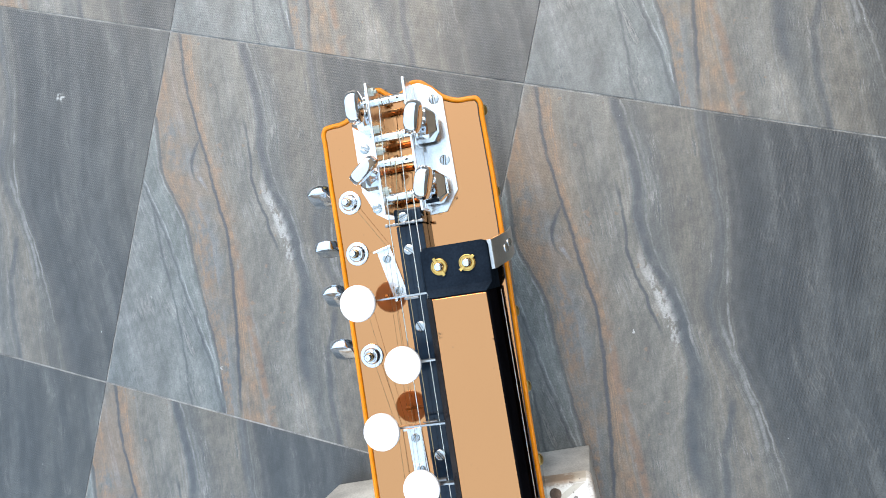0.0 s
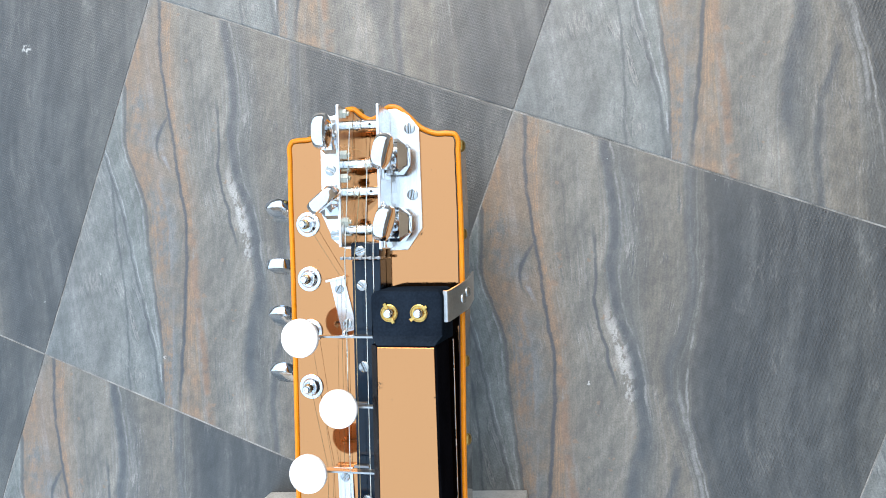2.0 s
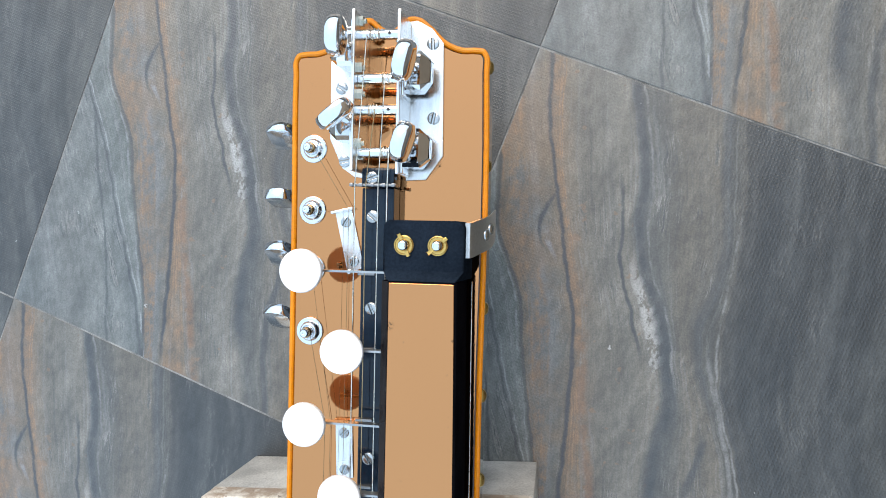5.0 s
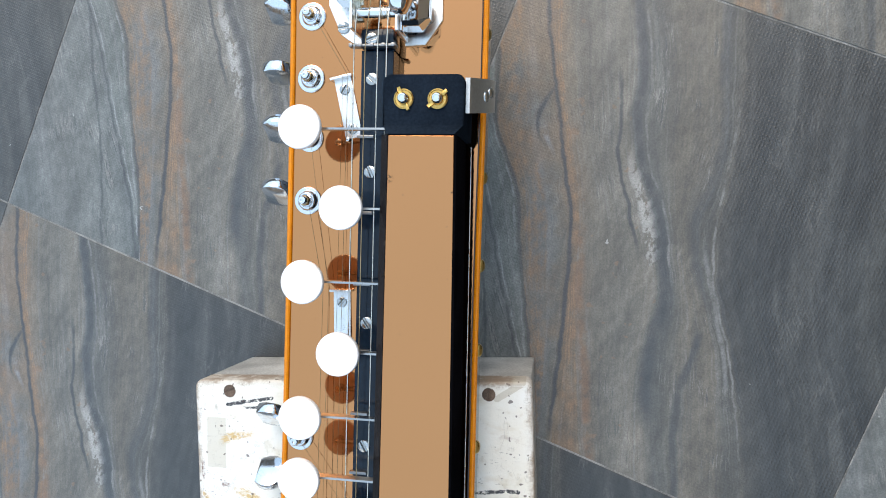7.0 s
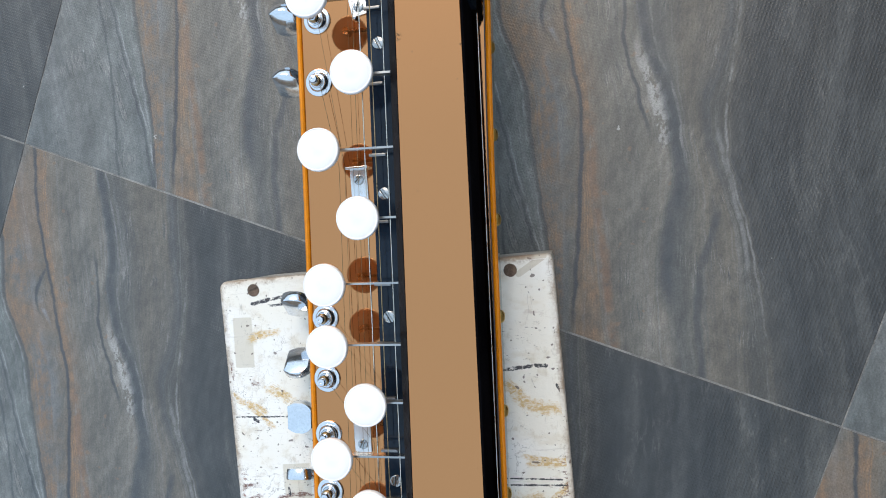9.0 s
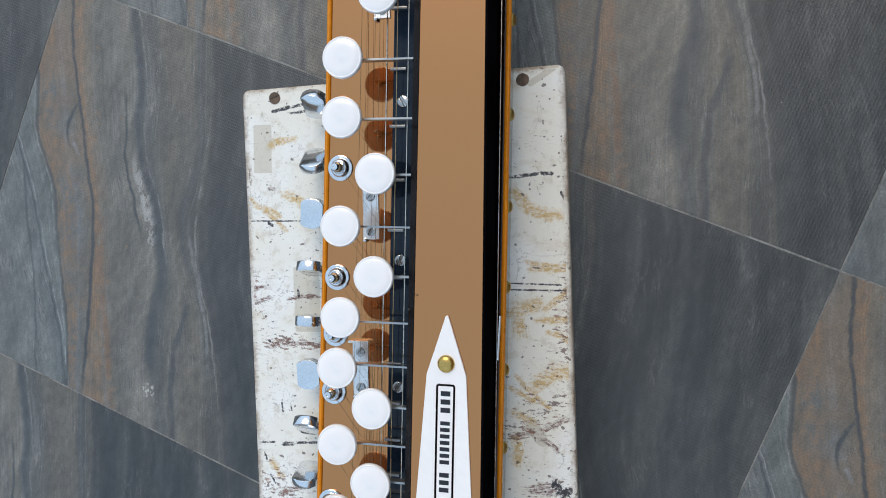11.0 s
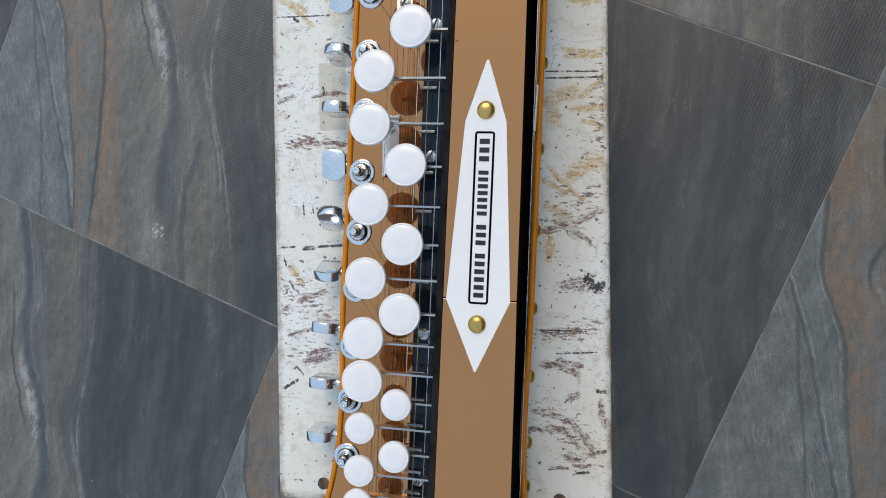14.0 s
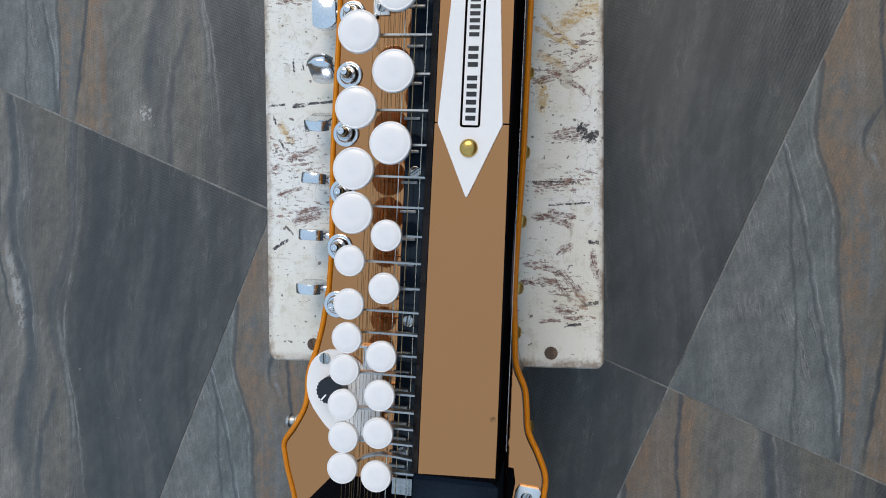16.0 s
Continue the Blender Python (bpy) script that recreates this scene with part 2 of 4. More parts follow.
    blue = calc(nt, "MULTIPLY", belt(2.2, 2.85, 0.15), fade(nt, cloud, 0.56, 0.40))
    colour = mix(nt, calc(nt, "MULTIPLY", blue, 0.45), colour, (.135, .148, .155))
    tan = calc(nt, "MULTIPLY", belt(2.0, 4.1, 0.3), fade(nt, cloud, 0.42, 0.62))
    colour = mix(nt, calc(nt, "MULTIPLY", tan, 0.6), colour, (.185, .128, .082))
    edge = calc(nt, "MULTIPLY", belt(2.02, 2.55, 0.05), fade(nt, rusty, 0.43, 0.60))
    colour = mix(nt, calc(nt, "MULTIPLY", edge, 0.85), colour, mix(nt, fade(nt, fibre, 0.35, 0.65), (.140, .090, .055), (.21, .127, .066)))
    seam = calc(nt, "MULTIPLY", belt(3.06, 3.7, 0.08), calc(nt, "MULTIPLY", fade(nt, rusty, 0.40, 0.56), fade(nt, cloud, 0.32, 0.50)))
    colour = mix(nt, calc(nt, "MULTIPLY", seam, 0.9), colour, mix(nt, fade(nt, fibre, 0.35, 0.65), (.150, .094, .055), (.25, .152, .08)))
    spots = calc(nt, "MULTIPLY", belt(3.3, 6.0), fade(nt, grain(nt, co, 75.0, 2.0, 0.5), 0.66, 0.71))
    colour = mix(nt, calc(nt, "MULTIPLY", spots, 0.6), colour, (.20, .125, .075))
    chalk = calc(nt, "MULTIPLY", belt(5.35, 5.98, 0.08), calc(nt, "MULTIPLY", fade(nt, calc(nt, "ABSOLUTE", calc(nt, "SUBTRACT", v, 0.47)), 0.05, 0.14, 1.0, 0.0), fade(nt, patchy, 0.475, 0.52)))
    colour = mix(nt, calc(nt, "MULTIPLY", chalk, 0.8), colour, (.34, .335, .32))
    # veins: course, half width, depth, first and last place along the tile
    ink = (.030, .037, .044)
    later = curve(nt, v, (0, .36), (.5, .58), (.684, .629), (.784, .633), (.877, .659), (1, .712))
    eye = curve(nt, v, (0, .12), (.262, .150), (.316, .139), (.377, .150), (.416, .185), (1, .5))
    fork = curve(nt, v, (0, -.2), (.466, .033), (.555, .075), (.655, .122), (.754, .175), (.869, .222), (1, .27))
    for c, w, power, v0, v1 in ((flow[1], .0042, .65, .25, 1.1), (flow[2], .005, .65, .18, 1.1), (flow[3], .0055, .92, -.1, 1.0), (flow[5], .005, .85, .18, .56), (flow[6], .017, .8, -.1, .9), (flow[7], .012, .6, -.1, .62),
                                (flow[8], .005, .35, .5, .8), (later, .009, .65, .62, 1.1), (eye, .005, .9, .25, .42), (fork, .004, .6, .44, 1.1)):
        line = fade(nt, calc(nt, "ABSOLUTE", calc(nt, "SUBTRACT", u, c)), w * 0.25, w * 1.5, power, 0.0)
        span = calc(nt, "MULTIPLY", fade(nt, v, v0, v0 + 0.06), fade(nt, v, v1 - 0.06, v1, 1.0, 0.0))
        colour = mix(nt, calc(nt, "MULTIPLY", line, calc(nt, "MULTIPLY", span, fade(nt, clot, 0.25, 0.5, 0.55, 1.0))), colour, ink)
    for c, off, w, v0, v1, tint in ((flow[7], .022, .006, .45, .80, (.19, .19, .185)), (flow[4], .0, .012, .5, 1.1, (.19, .105, .055)), (eye, .016, .007, .33, .43, (.25, .27, .29)), (flow[1], .010, .0022, .05, 1.1, (.27, .28, .29)), (flow[2], -.010, .0026, .1, .9, (.22, .23, .235)), (flow[6], .018, .0030, -.1, .6, (.19, .19, .185)), (flow[8], -.012, .0028, .2, .9, (.20, .20, .195))):
        line = fade(nt, calc(nt, "ABSOLUTE", calc(nt, "SUBTRACT", calc(nt, "SUBTRACT", u, c), off)), w * 0.2, w * 1.5, 0.75, 0.0)
        span = calc(nt, "MULTIPLY", fade(nt, v, v0, v0 + 0.06), fade(nt, v, v1 - 0.06, v1, 1.0, 0.0))
        colour = mix(nt, calc(nt, "MULTIPLY", line, calc(nt, "MULTIPLY", span, fade(nt, clot, 0.35, 0.6))), colour, tint)
    # fine speckle, a few white drops, a film of dust
    fine = grain(nt, co, 620.0, 4.0, 0.7)
    colour = mix(nt, 0.22, colour, mix(nt, fade(nt, crumb, 0.3, 0.7), (.15, .15, .15), (.85, .85, .85)), "OVERLAY")
    colour = mix(nt, 0.28, colour, mix(nt, fade(nt, fine, 0.3, 0.7), (.12, .12, .12), (.88, .88, .88)), "OVERLAY")
    world_co = nt.nodes.new("ShaderNodeNewGeometry").outputs["Position"]
    drops = fade(nt, grain(nt, world_co, 130.0, 2.0, 0.5), 0.78, 0.80)
    colour = mix(nt, calc(nt, "MULTIPLY", drops, 0.6), colour, (.40, .40, .39))
    for x, y, r in ((-.425, .695, .007), (-.315, -.063, .009), (.167, .342, .003), (-.27, .36, .003)):
        d = vec(nt, "LENGTH", vec(nt, "SUBTRACT", world_co, (x, y, 0)).outputs[0]).outputs["Value"]
        spot = calc(nt, "MULTIPLY", fade(nt, d, r * 0.6, r, 1.0, 0.0), fade(nt, grain(nt, world_co, 260.0, 2.0, 0.5), 0.52, 0.58))
        colour = mix(nt, calc(nt, "MULTIPLY", spot, 0.7), colour, (.48, .48, .46))
    dust = fade(nt, grain(nt, world_co, 4.0, 4.0, 0.6), 0.4, 0.75)
    colour = mix(nt, calc(nt, "MULTIPLY", dust, 0.08), colour, (.22, .22, .21))
    # pressed non-slip dots, a faint glint on their crowns put into the colour
    a = calc(nt, "SINE", calc(nt, "MULTIPLY", calc(nt, "ADD", sep.outputs[0], sep.outputs[1]), 1080.0))
    b = calc(nt, "SINE", calc(nt, "MULTIPLY", calc(nt, "SUBTRACT", sep.outputs[0], sep.outputs[1]), 1080.0))
    dots = fade(nt, calc(nt, "MULTIPLY", a, b), 0.15, 0.9)
    height = calc(nt, "MULTIPLY", dots, calc(nt, "MULTIPLY", fade(nt, cloud, 0.3, 0.65, 0.34, 0.62), fade(nt, s, 7.4, 8.3, 0.6, 1.0)))
    height = calc(nt, "ADD", height, fine)
    colour = mix(nt, calc(nt, "MULTIPLY", dots, fade(nt, cloud, 0.3, 0.65, 0.0, 0.03)), colour, (.27, .27, .255))
    nt.links.new(colour, sh.inputs["Base Color"])
    nt.links.new(fade(nt, fine, 0.3, 0.7, 0.30, 0.46), sh.inputs["Roughness"])
    sh.inputs["Specular IOR Level"].default_value = 0.8
    relief(nt, sh, height, 0.34, 0.0012)
    return m


TILE = slate_tile()
GROUT = surface("pale_grout", (0.27, 0.265, 0.25), 0.9, 0.0, 0.35, 140, 0.4)


STOOL_AT, STOOL_TURN = (-0.0097, -0.0165), 3.2
TAPE, OCHRE, RUST, TAR, SPATTER = "tape", "ochre", "rust", "tar", "spatter"
STROKES = []


def stroke(ink, width, ax, ay, bx, by):
    """A stroke of old paint on the seat: half width and run, in millimetres."""
    STROKES.append((ink, width, ax, ay, bx, by))


stroke(TAPE, 8.5, -137, 195, -136, 157)
stroke(TAPE, 12, -97, 78, -94, 27)
stroke(TAPE, 2.6, 85, 226, 101, 237)
stroke(OCHRE, 4, 75, 141, 83, 131)
stroke(OCHRE, 4.5, 83, 131, 96, 126)
stroke(OCHRE, 3.5, 96, 126, 109, 125)
stroke(OCHRE, 2, 86, 88, 114, 87)
stroke(OCHRE, 2, 88, 83, 112, 84)
stroke(OCHRE, 2.5, 94, 44, 117, 46)
stroke(OCHRE, 2.5, 104, 35, 117, 30)
stroke(OCHRE, 2.5, 100, 54, 116, 69)
stroke(OCHRE, 5, 78, 51, 88, 55)
stroke(OCHRE, 5, 78, 50, 80, 38)
stroke(OCHRE, 5.5, 99, -1, 114, 5)
stroke(OCHRE, 4, 96, -6, 104, 2)
stroke(OCHRE, 2, 80, -2, 103, -22)
stroke(OCHRE, 2.5, -128, 180, -110, 184)
stroke(OCHRE, 2, -146, 134, -116, 110)
stroke(OCHRE, 4, -112, 137, -104, 133)
stroke(OCHRE, 2, -140, 128, -122, 122)
stroke(OCHRE, 3.5, 79, -50, 81, -66)
stroke(OCHRE, 3, -124, -88, -118, -96)
stroke(OCHRE, 3, 80, -30, 90, -34)
stroke(OCHRE, 2, 75, -10, 92, -18)
stroke(RUST, 3, -124, 13, -112, 17)
stroke(RUST, 2.2, -115, 14, -85, 15)
stroke(RUST, 2.6, -148, 158, -148, 150)
stroke(RUST, 2, -129, 143, -127, 143)
stroke(RUST, 3.2, 89, -125, 103, -122)
stroke(RUST, 4.5, -106, -160, -94, -156)
stroke(RUST, 3.0, -106, -154, -95, -151)
stroke(RUST, 3.5, 101, -173, 104, -171)
stroke(RUST, 2.5, 74, -199, 81, -200)
stroke(RUST, 5.5, 98, -88, 105, -87)
stroke(TAPE, 5.5, 93, -40, 97, -46)
stroke(RUST, 2, -145, 58, -136, 61)
stroke(RUST, 2, -139, 49, -130, 52)
stroke(RUST, 1.8, -112, 52, -86, 55)
stroke(RUST, 2.4, -116, -112, -96, -104)
stroke(RUST, 2, -132, -121, -128, -118)
stroke(RUST, 1.8, -125, -141, -108, -135)
stroke(RUST, 2, -145, 28, -143, 6)
stroke(RUST, 2.6, 90, -187, 104, -192)
stroke(RUST, 3, 104, -192, 119, -210)
stroke(RUST, 3, 89, -197, 100, -199)
stroke(RUST, 2.5, 99, -198, 108, -208)
stroke(RUST, 3.2, 84, -149, 104, -153)
stroke(RUST, 2.2, 92, -145, 107, -148)
stroke(RUST, 2.6, 124, -176, 127, -190)
stroke(RUST, 1.2, 89, -228, 102, -226)
stroke(RUST, 1.6, 108, -224, 117, -223)
stroke(RUST, 2.6, 103, -39, 117, -31)
stroke(RUST, 2.6, 76, -48, 90, -44)
stroke(RUST, 2.2, 100, -48, 110, -55)
stroke(RUST, 1.4, 118, 90, 121, 40)
stroke(RUST, 3.5, 104, -218, 108, -218)
stroke(TAR, 1.8, -127, 207, -113, 210)
stroke(TAR, 1.6, -113, 210, -92, 214)
stroke(TAR, 1.2, -112, 205, -96, 207)
stroke(TAR, 1.2, -139, -70, -124, -69)
stroke(TAR, 2.2, -114, -70, -108, -69)
stroke(TAR, 1.4, -104, -68, -84, -66)
stroke(TAR, 1.8, 73, 154, 90, 156.5)
stroke(TAR, 1.6, 94, 157, 101, 157)
stroke(TAR, 0.9, 73, 67, 117, 68)
stroke(TAR, 0.6, 73, 72, 110, 72)
stroke(TAR, 0.7, -149, 116, -101, 117)
stroke(TAR, 0.7, 90, -140, 119, -137)
stroke(TAR, 0.8, 74, -123, 111, -122)
stroke(TAR, 4.2, 112, -84, 117, -89)
stroke(TAR, 3.4, 115, -88, 122, -86)
stroke(TAR, 1.6, -127, -184, -118, -178)
stroke(TAR, 2, 122, -166, 128, -166)
stroke(TAR, 2, 120, -213, 128, -211)
stroke(TAR, 1.8, -130, 114.5, -128, 113)
stroke(TAR, 1.2, 111, -229, 117, -228)
stroke(TAR, 1.2, -129, 16.5, -128.5, 16)
stroke(TAR, 1, -132, -78, -130, -84)
stroke(TAR, 1, -126, -97, -122, -104)
stroke(TAR, 0.8, -117, -35, -116, -42)
stroke(TAR, 0.8, -109, -36, -108, -41)
stroke(TAR, 1.2, 109, 182, 111, 176)
stroke(TAR, 1.2, 109, 142, 112, 136)
stroke(TAR, 1, -118, -166, -112, -172)
stroke(TAR, 1, 108, -230, 107, -231)
stroke(TAR, 1.2, -104, 60, -103, 55)
stroke(TAR, 0.8, -146, -150, -140, -146)
stroke(SPATTER, 14, -128, -104, -100, -118)
stroke(SPATTER, 12, 104, -24, 86, -38)
stroke(SPATTER, 6, 114, 18, 114, 80)
stroke(SPATTER, 6, -148, 66, -142, 40)
stroke(SPATTER, 6, -138, -160, -92, -152)
stroke(SPATTER, 8, 86, -188, 116, -214)
stroke(SPATTER, 7, 80, -128, 112, -120)
stroke(SPATTER, 6, -130, 16, -90, 16)


def stool_paint():
    """Old white enamel, smeared with brown, ochre and black paint, yellowed tape and scratches."""
    m, nt, sh, co = blank("worn_white_paint")
    geo = nt.nodes.new("ShaderNodeNewGeometry").outputs["Position"]
    wide, mid, fine = grain(nt, geo, 14.0, 4.0), grain(nt, geo, 90.0, 5.0, 0.65), grain(nt, geo, 420.0, 4.0, 0.7)
    brush = grain(nt, geo, 300.0, 4.0, 0.7)
    colour = mix(nt, fade(nt, wide, 0.38, 0.62), (.82, .785, .70), (.86, .85, .815))
    colour = mix(nt, calc(nt, "MULTIPLY", fade(nt, mid, 0.52, 0.70), 0.5), colour, (.58, .51, .39))
    colour = mix(nt, calc(nt, "MULTIPLY", fade(nt, fine, 0.62, 0.78), 0.4), colour, (.40, .37, .33))
    ragged = calc(nt, "ADD", calc(nt, "MULTIPLY", calc(nt, "SUBTRACT", mid, 0.5), 0.5), calc(nt, "MULTIPLY", calc(nt, "SUBTRACT", fine, 0.5), 0.8))
    for name, ink, soft, hole, power, wild in ((TAPE, (.56, .51, .41), 0.15, 0.1, 0.68, 0.10), (OCHRE, (.58, .37, .10), 1.1, 0.24, 0.85, 0.9), (RUST, (.14, .050, .033), 0.8, 0.36, 0.95, 1.2), (TAR, (.016, .018, .026), 0.4, 0.36, 0.97, 1.25)):
        at, along = nt.nodes.new("ShaderNodeAttribute"), nt.nodes.new("ShaderNodeAttribute")
        at.attribute_name, along.attribute_name = name, name + "_run"
        bristle = grain(nt, along.outputs["Vector"], 1.1, 4.0, 0.65)
        d = calc(nt, "ADD", at.outputs["Fac"], calc(nt, "MULTIPLY", ragged, wild))
        if name in (OCHRE, RUST):
            d = calc(nt, "ADD", d, calc(nt, "MULTIPLY", calc(nt, "SUBTRACT", bristle, 0.5), 0.9))
        thin = bristle if name in (OCHRE, RUST) else brush
        mask = calc(nt, "MULTIPLY", fade(nt, d, 0.5, 0.5 + soft * 0.35), fade(nt, thin, hole, hole + 0.14))
        if name in (OCHRE, RUST):
            mask = calc(nt, "MULTIPLY", mask, fade(nt, grain(nt, geo, 380.0, 4.0, 0.7, (0.8, 1.2, 1)), 0.40, 0.56, 0.30, 1.0))
        colour = mix(nt, calc(nt, "MULTIPLY", mask, power), colour, ink)
    fleck = calc(nt, "MULTIPLY", fade(nt, grain(nt, geo, 520.0, 4.0, 0.65, (0.38, 1.3, 1)), 0.64, 0.67), fade(nt, grain(nt, geo, 26.0, 3.0), 0.44, 0.58))
    colour = mix(nt, calc(nt, "MULTIPLY", fleck, 0.75), colour, (.10, .075, .065))
    where = nt.nodes.new("ShaderNodeAttribute")
    where.attribute_name = SPATTER
    burst = calc(nt, "ADD", grain(nt, geo, 340.0, 5.0, 0.72, (0.45, 1.2, 1)), calc(nt, "MULTIPLY", where.outputs["Fac"], 0.14))
    spray = calc(nt, "MULTIPLY", fade(nt, burst, 0.65, 0.69), fade(nt, where.outputs["Fac"], 0.02, 0.25))
    colour = mix(nt, calc(nt, "MULTIPLY", spray, 0.8), colour, mix(nt, fade(nt, mid, 0.42, 0.58), (.10, .045, .035), (.27, .12, .075)))
    smear = calc(nt, "MULTIPLY", fade(nt, grain(nt, geo, 60.0, 5.0, 0.7, (0.45, 1.6, 1)), 0.60, 0.70), fade(nt, grain(nt, geo, 17.0, 2.0), 0.52, 0.62))
    colour = mix(nt, calc(nt, "MULTIPLY", smear, 0.35), colour, (.25, .13, .10))
    wash = calc(nt, "MULTIPLY", fade(nt, grain(nt, geo, 30.0, 4.0, 0.6, (0.6, 1.5, 1)), 0.56, 0.72), 0.35)
    colour = mix(nt, wash, colour, (.60, .50, .34))
    spat = fade(nt, grain(nt, geo, 230.0, 1.0, 0.3), 0.72, 0.75)
    colour = mix(nt, calc(nt, "MULTIPLY", spat, 0.8), colour, (.09, .06, .05))
    scratch = fade(nt, grain(nt, geo, 36.0, 5.0, 0.6, (1, 9, 1)), 0.66, 0.70)
    colour = mix(nt, calc(nt, "MULTIPLY", scratch, 0.2), colour, (.33, .29, .25))
    crease = grain(nt, geo, 38.0, 4.0, 0.6, (1.2, 0.8, 1))
    crinkle = calc(nt, "MULTIPLY", fade(nt, calc(nt, "ABSOLUTE", calc(nt, "SUBTRACT", crease, 0.5)), 0.001, 0.007, 1.0, 0.0), fade(nt, wide, 0.46, 0.60))
    colour = mix(nt, calc(nt, "MULTIPLY", crinkle, 0.55), colour, (.25, .23, .21))
    for turn, size, where, power in (((1.6, 0.35, 1), 46.0, mid, 0.34), ((0.4, 1.7, 1), 58.0, wide, 0.30), ((1.0, 1.0, 1), 95.0, mid, 0.26)):
        nick = calc(nt, "ABSOLUTE", calc(nt, "SUBTRACT", grain(nt, geo, size, 2.0, 0.5, turn), 0.5))
        nick = calc(nt, "MULTIPLY", fade(nt, nick, 0.0008, 0.0045, power, 0.0), fade(nt, where, 0.46, 0.56))
        colour = mix(nt, nick, colour, (.22, .20, .18))
    # paint worn and soiled along the board's rim
    sep = nt.nodes.new("ShaderNodeSeparateXYZ")
    nt.links.new(co, sep.inputs[0])
    ex = calc(nt, "SUBTRACT", 0.1325, calc(nt, "ABSOLUTE", sep.outputs[0]))
    ey = calc(nt, "SUBTRACT", 0.249, calc(nt, "ABSOLUTE", sep.outputs[1]))
    rim = calc(nt, "ADD", calc(nt, "MINIMUM", ex, ey), calc(nt, "MULTIPLY", ragged, 0.012))
    colour = mix(nt, calc(nt, "MULTIPLY", fade(nt, rim, 0.0005, 0.006, 1.0, 0.0), fade(nt, grain(nt, geo, 45.0, 4.0, 0.65), 0.40, 0.60, 0.25, 0.9)), colour, (.30, .215, .15))
    nt.links.new(colour, sh.inputs["Base Color"])
    nt.links.new(fade(nt, mid, 0.3, 0.7, 0.38, 0.6), sh.inputs["Roughness"])
    relief(nt, sh, calc(nt, "ADD", calc(nt, "ADD", mid, calc(nt, "MULTIPLY", fine, 0.5)), calc(nt, "MULTIPLY", crinkle, -0.3)), 0.35, 0.0015)
    return m


STOOL_WHITE = stool_paint()
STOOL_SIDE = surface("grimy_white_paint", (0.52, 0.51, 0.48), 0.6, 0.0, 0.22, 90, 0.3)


# ---- mesh helpers ----
def part(name, bm, material, parent=None, label="", at=None, sharp=34):
    """Links a bmesh as one mesh object, smooth but for its sharp edges."""
    bmesh.ops.recalc_face_normals(bm, faces=bm.faces)
    for f in bm.faces:
        f.smooth = True
    for e in bm.edges:
        e.smooth = not (len(e.link_faces) == 2 and e.calc_face_angle(0.0) > radians(sharp))
    me = bpy.data.meshes.new(name)
    bm.to_mesh(me)
    bm.free()
    me.materials.append(material)
    return again(name, me, parent, label, at)


def again(name, me, parent=None, label="", at=None):
    """One more object on a mesh that is there already; at is its pose in the world."""
    ob = new(name, me)
    ob.parent = parent
    base = Matrix()
    while parent:
        base = parent.matrix_basis @ base
        parent = parent.parent
    ob.matrix_basis = base.inverted() @ (at if at is not None else Matrix())
    if label:
        tagged(ob, label)
    return ob


def box(bm, lo, hi, bevel=0.0, m=None):
    vs = bmesh.ops.create_cube(bm, size=1.0)["verts"]
    for v in vs:
        v.co = Vector([lo[k] + (v.co[k] + 0.5) * (hi[k] - lo[k]) for k in range(3)])
        if m is not None:
            v.co = m @ v.co
    if bevel:
        bmesh.ops.bevel(bm, geom=list({e for v in vs for e in v.link_edges}), offset=bevel, segments=2, profile=0.6, affect="EDGES")
    return bm


def lathe(bm, profile, n=24, m=None):
    """A solid of revolution about z from (radius, height) pairs."""
    m = m or Matrix()
    rings = []
    for r, z in profile:
        if r < 1e-6:
            rings.append([bm.verts.new(m @ Vector((0, 0, z)))])
        else:
            rings.append([bm.verts.new(m @ Vector((r * math.cos(2 * math.pi * k / n), r * math.sin(2 * math.pi * k / n), z))) for k in range(n)])
    for a, b in zip(rings, rings[1:]):
        for k in range(n):
            q = [a[k % len(a)], a[(k + 1) % n % len(a)], b[(k + 1) % n % len(b)], b[k % len(b)]]
            q = list(dict.fromkeys(q))
            if len(q) > 2:
                bm.faces.new(q)
    for ring in (rings[0], rings[-1]):
        if len(ring) > 2:
            bm.faces.new(ring)
    return bm


def tube(bm, pts, r, n=6, closed=False):
    """A round wire along a polyline."""
    pts = [Vector(p) for p in pts]
    rings, side = [], None
    for k, p in enumerate(pts):
        a, b = (pts[k - 1], pts[(k + 1) % len(pts)]) if closed else (pts[max(k - 1, 0)], pts[min(k + 1, len(pts) - 1)])
        d = (b - a).normalized()
        if side is None:
            side = d.orthogonal().normalized()
        side = (side - d * side.dot(d)).normalized()
        up = d.cross(side)
        rings.append([bm.verts.new(p + r * (math.cos(2 * math.pi * j / n) * side + math.sin(2 * math.pi * j / n) * up)) for j in range(n)])
    pairs = list(zip(rings, rings[1:])) + ([(rings[-1], rings[0])] if closed else [])
    for a, b in pairs:
        for j in range(n):
            bm.faces.new((a[j], a[(j + 1) % n], b[(j + 1) % n], b[j]))
    if not closed:
        bm.faces.new(rings[0]), bm.faces.new(rings[-1])
    return bm


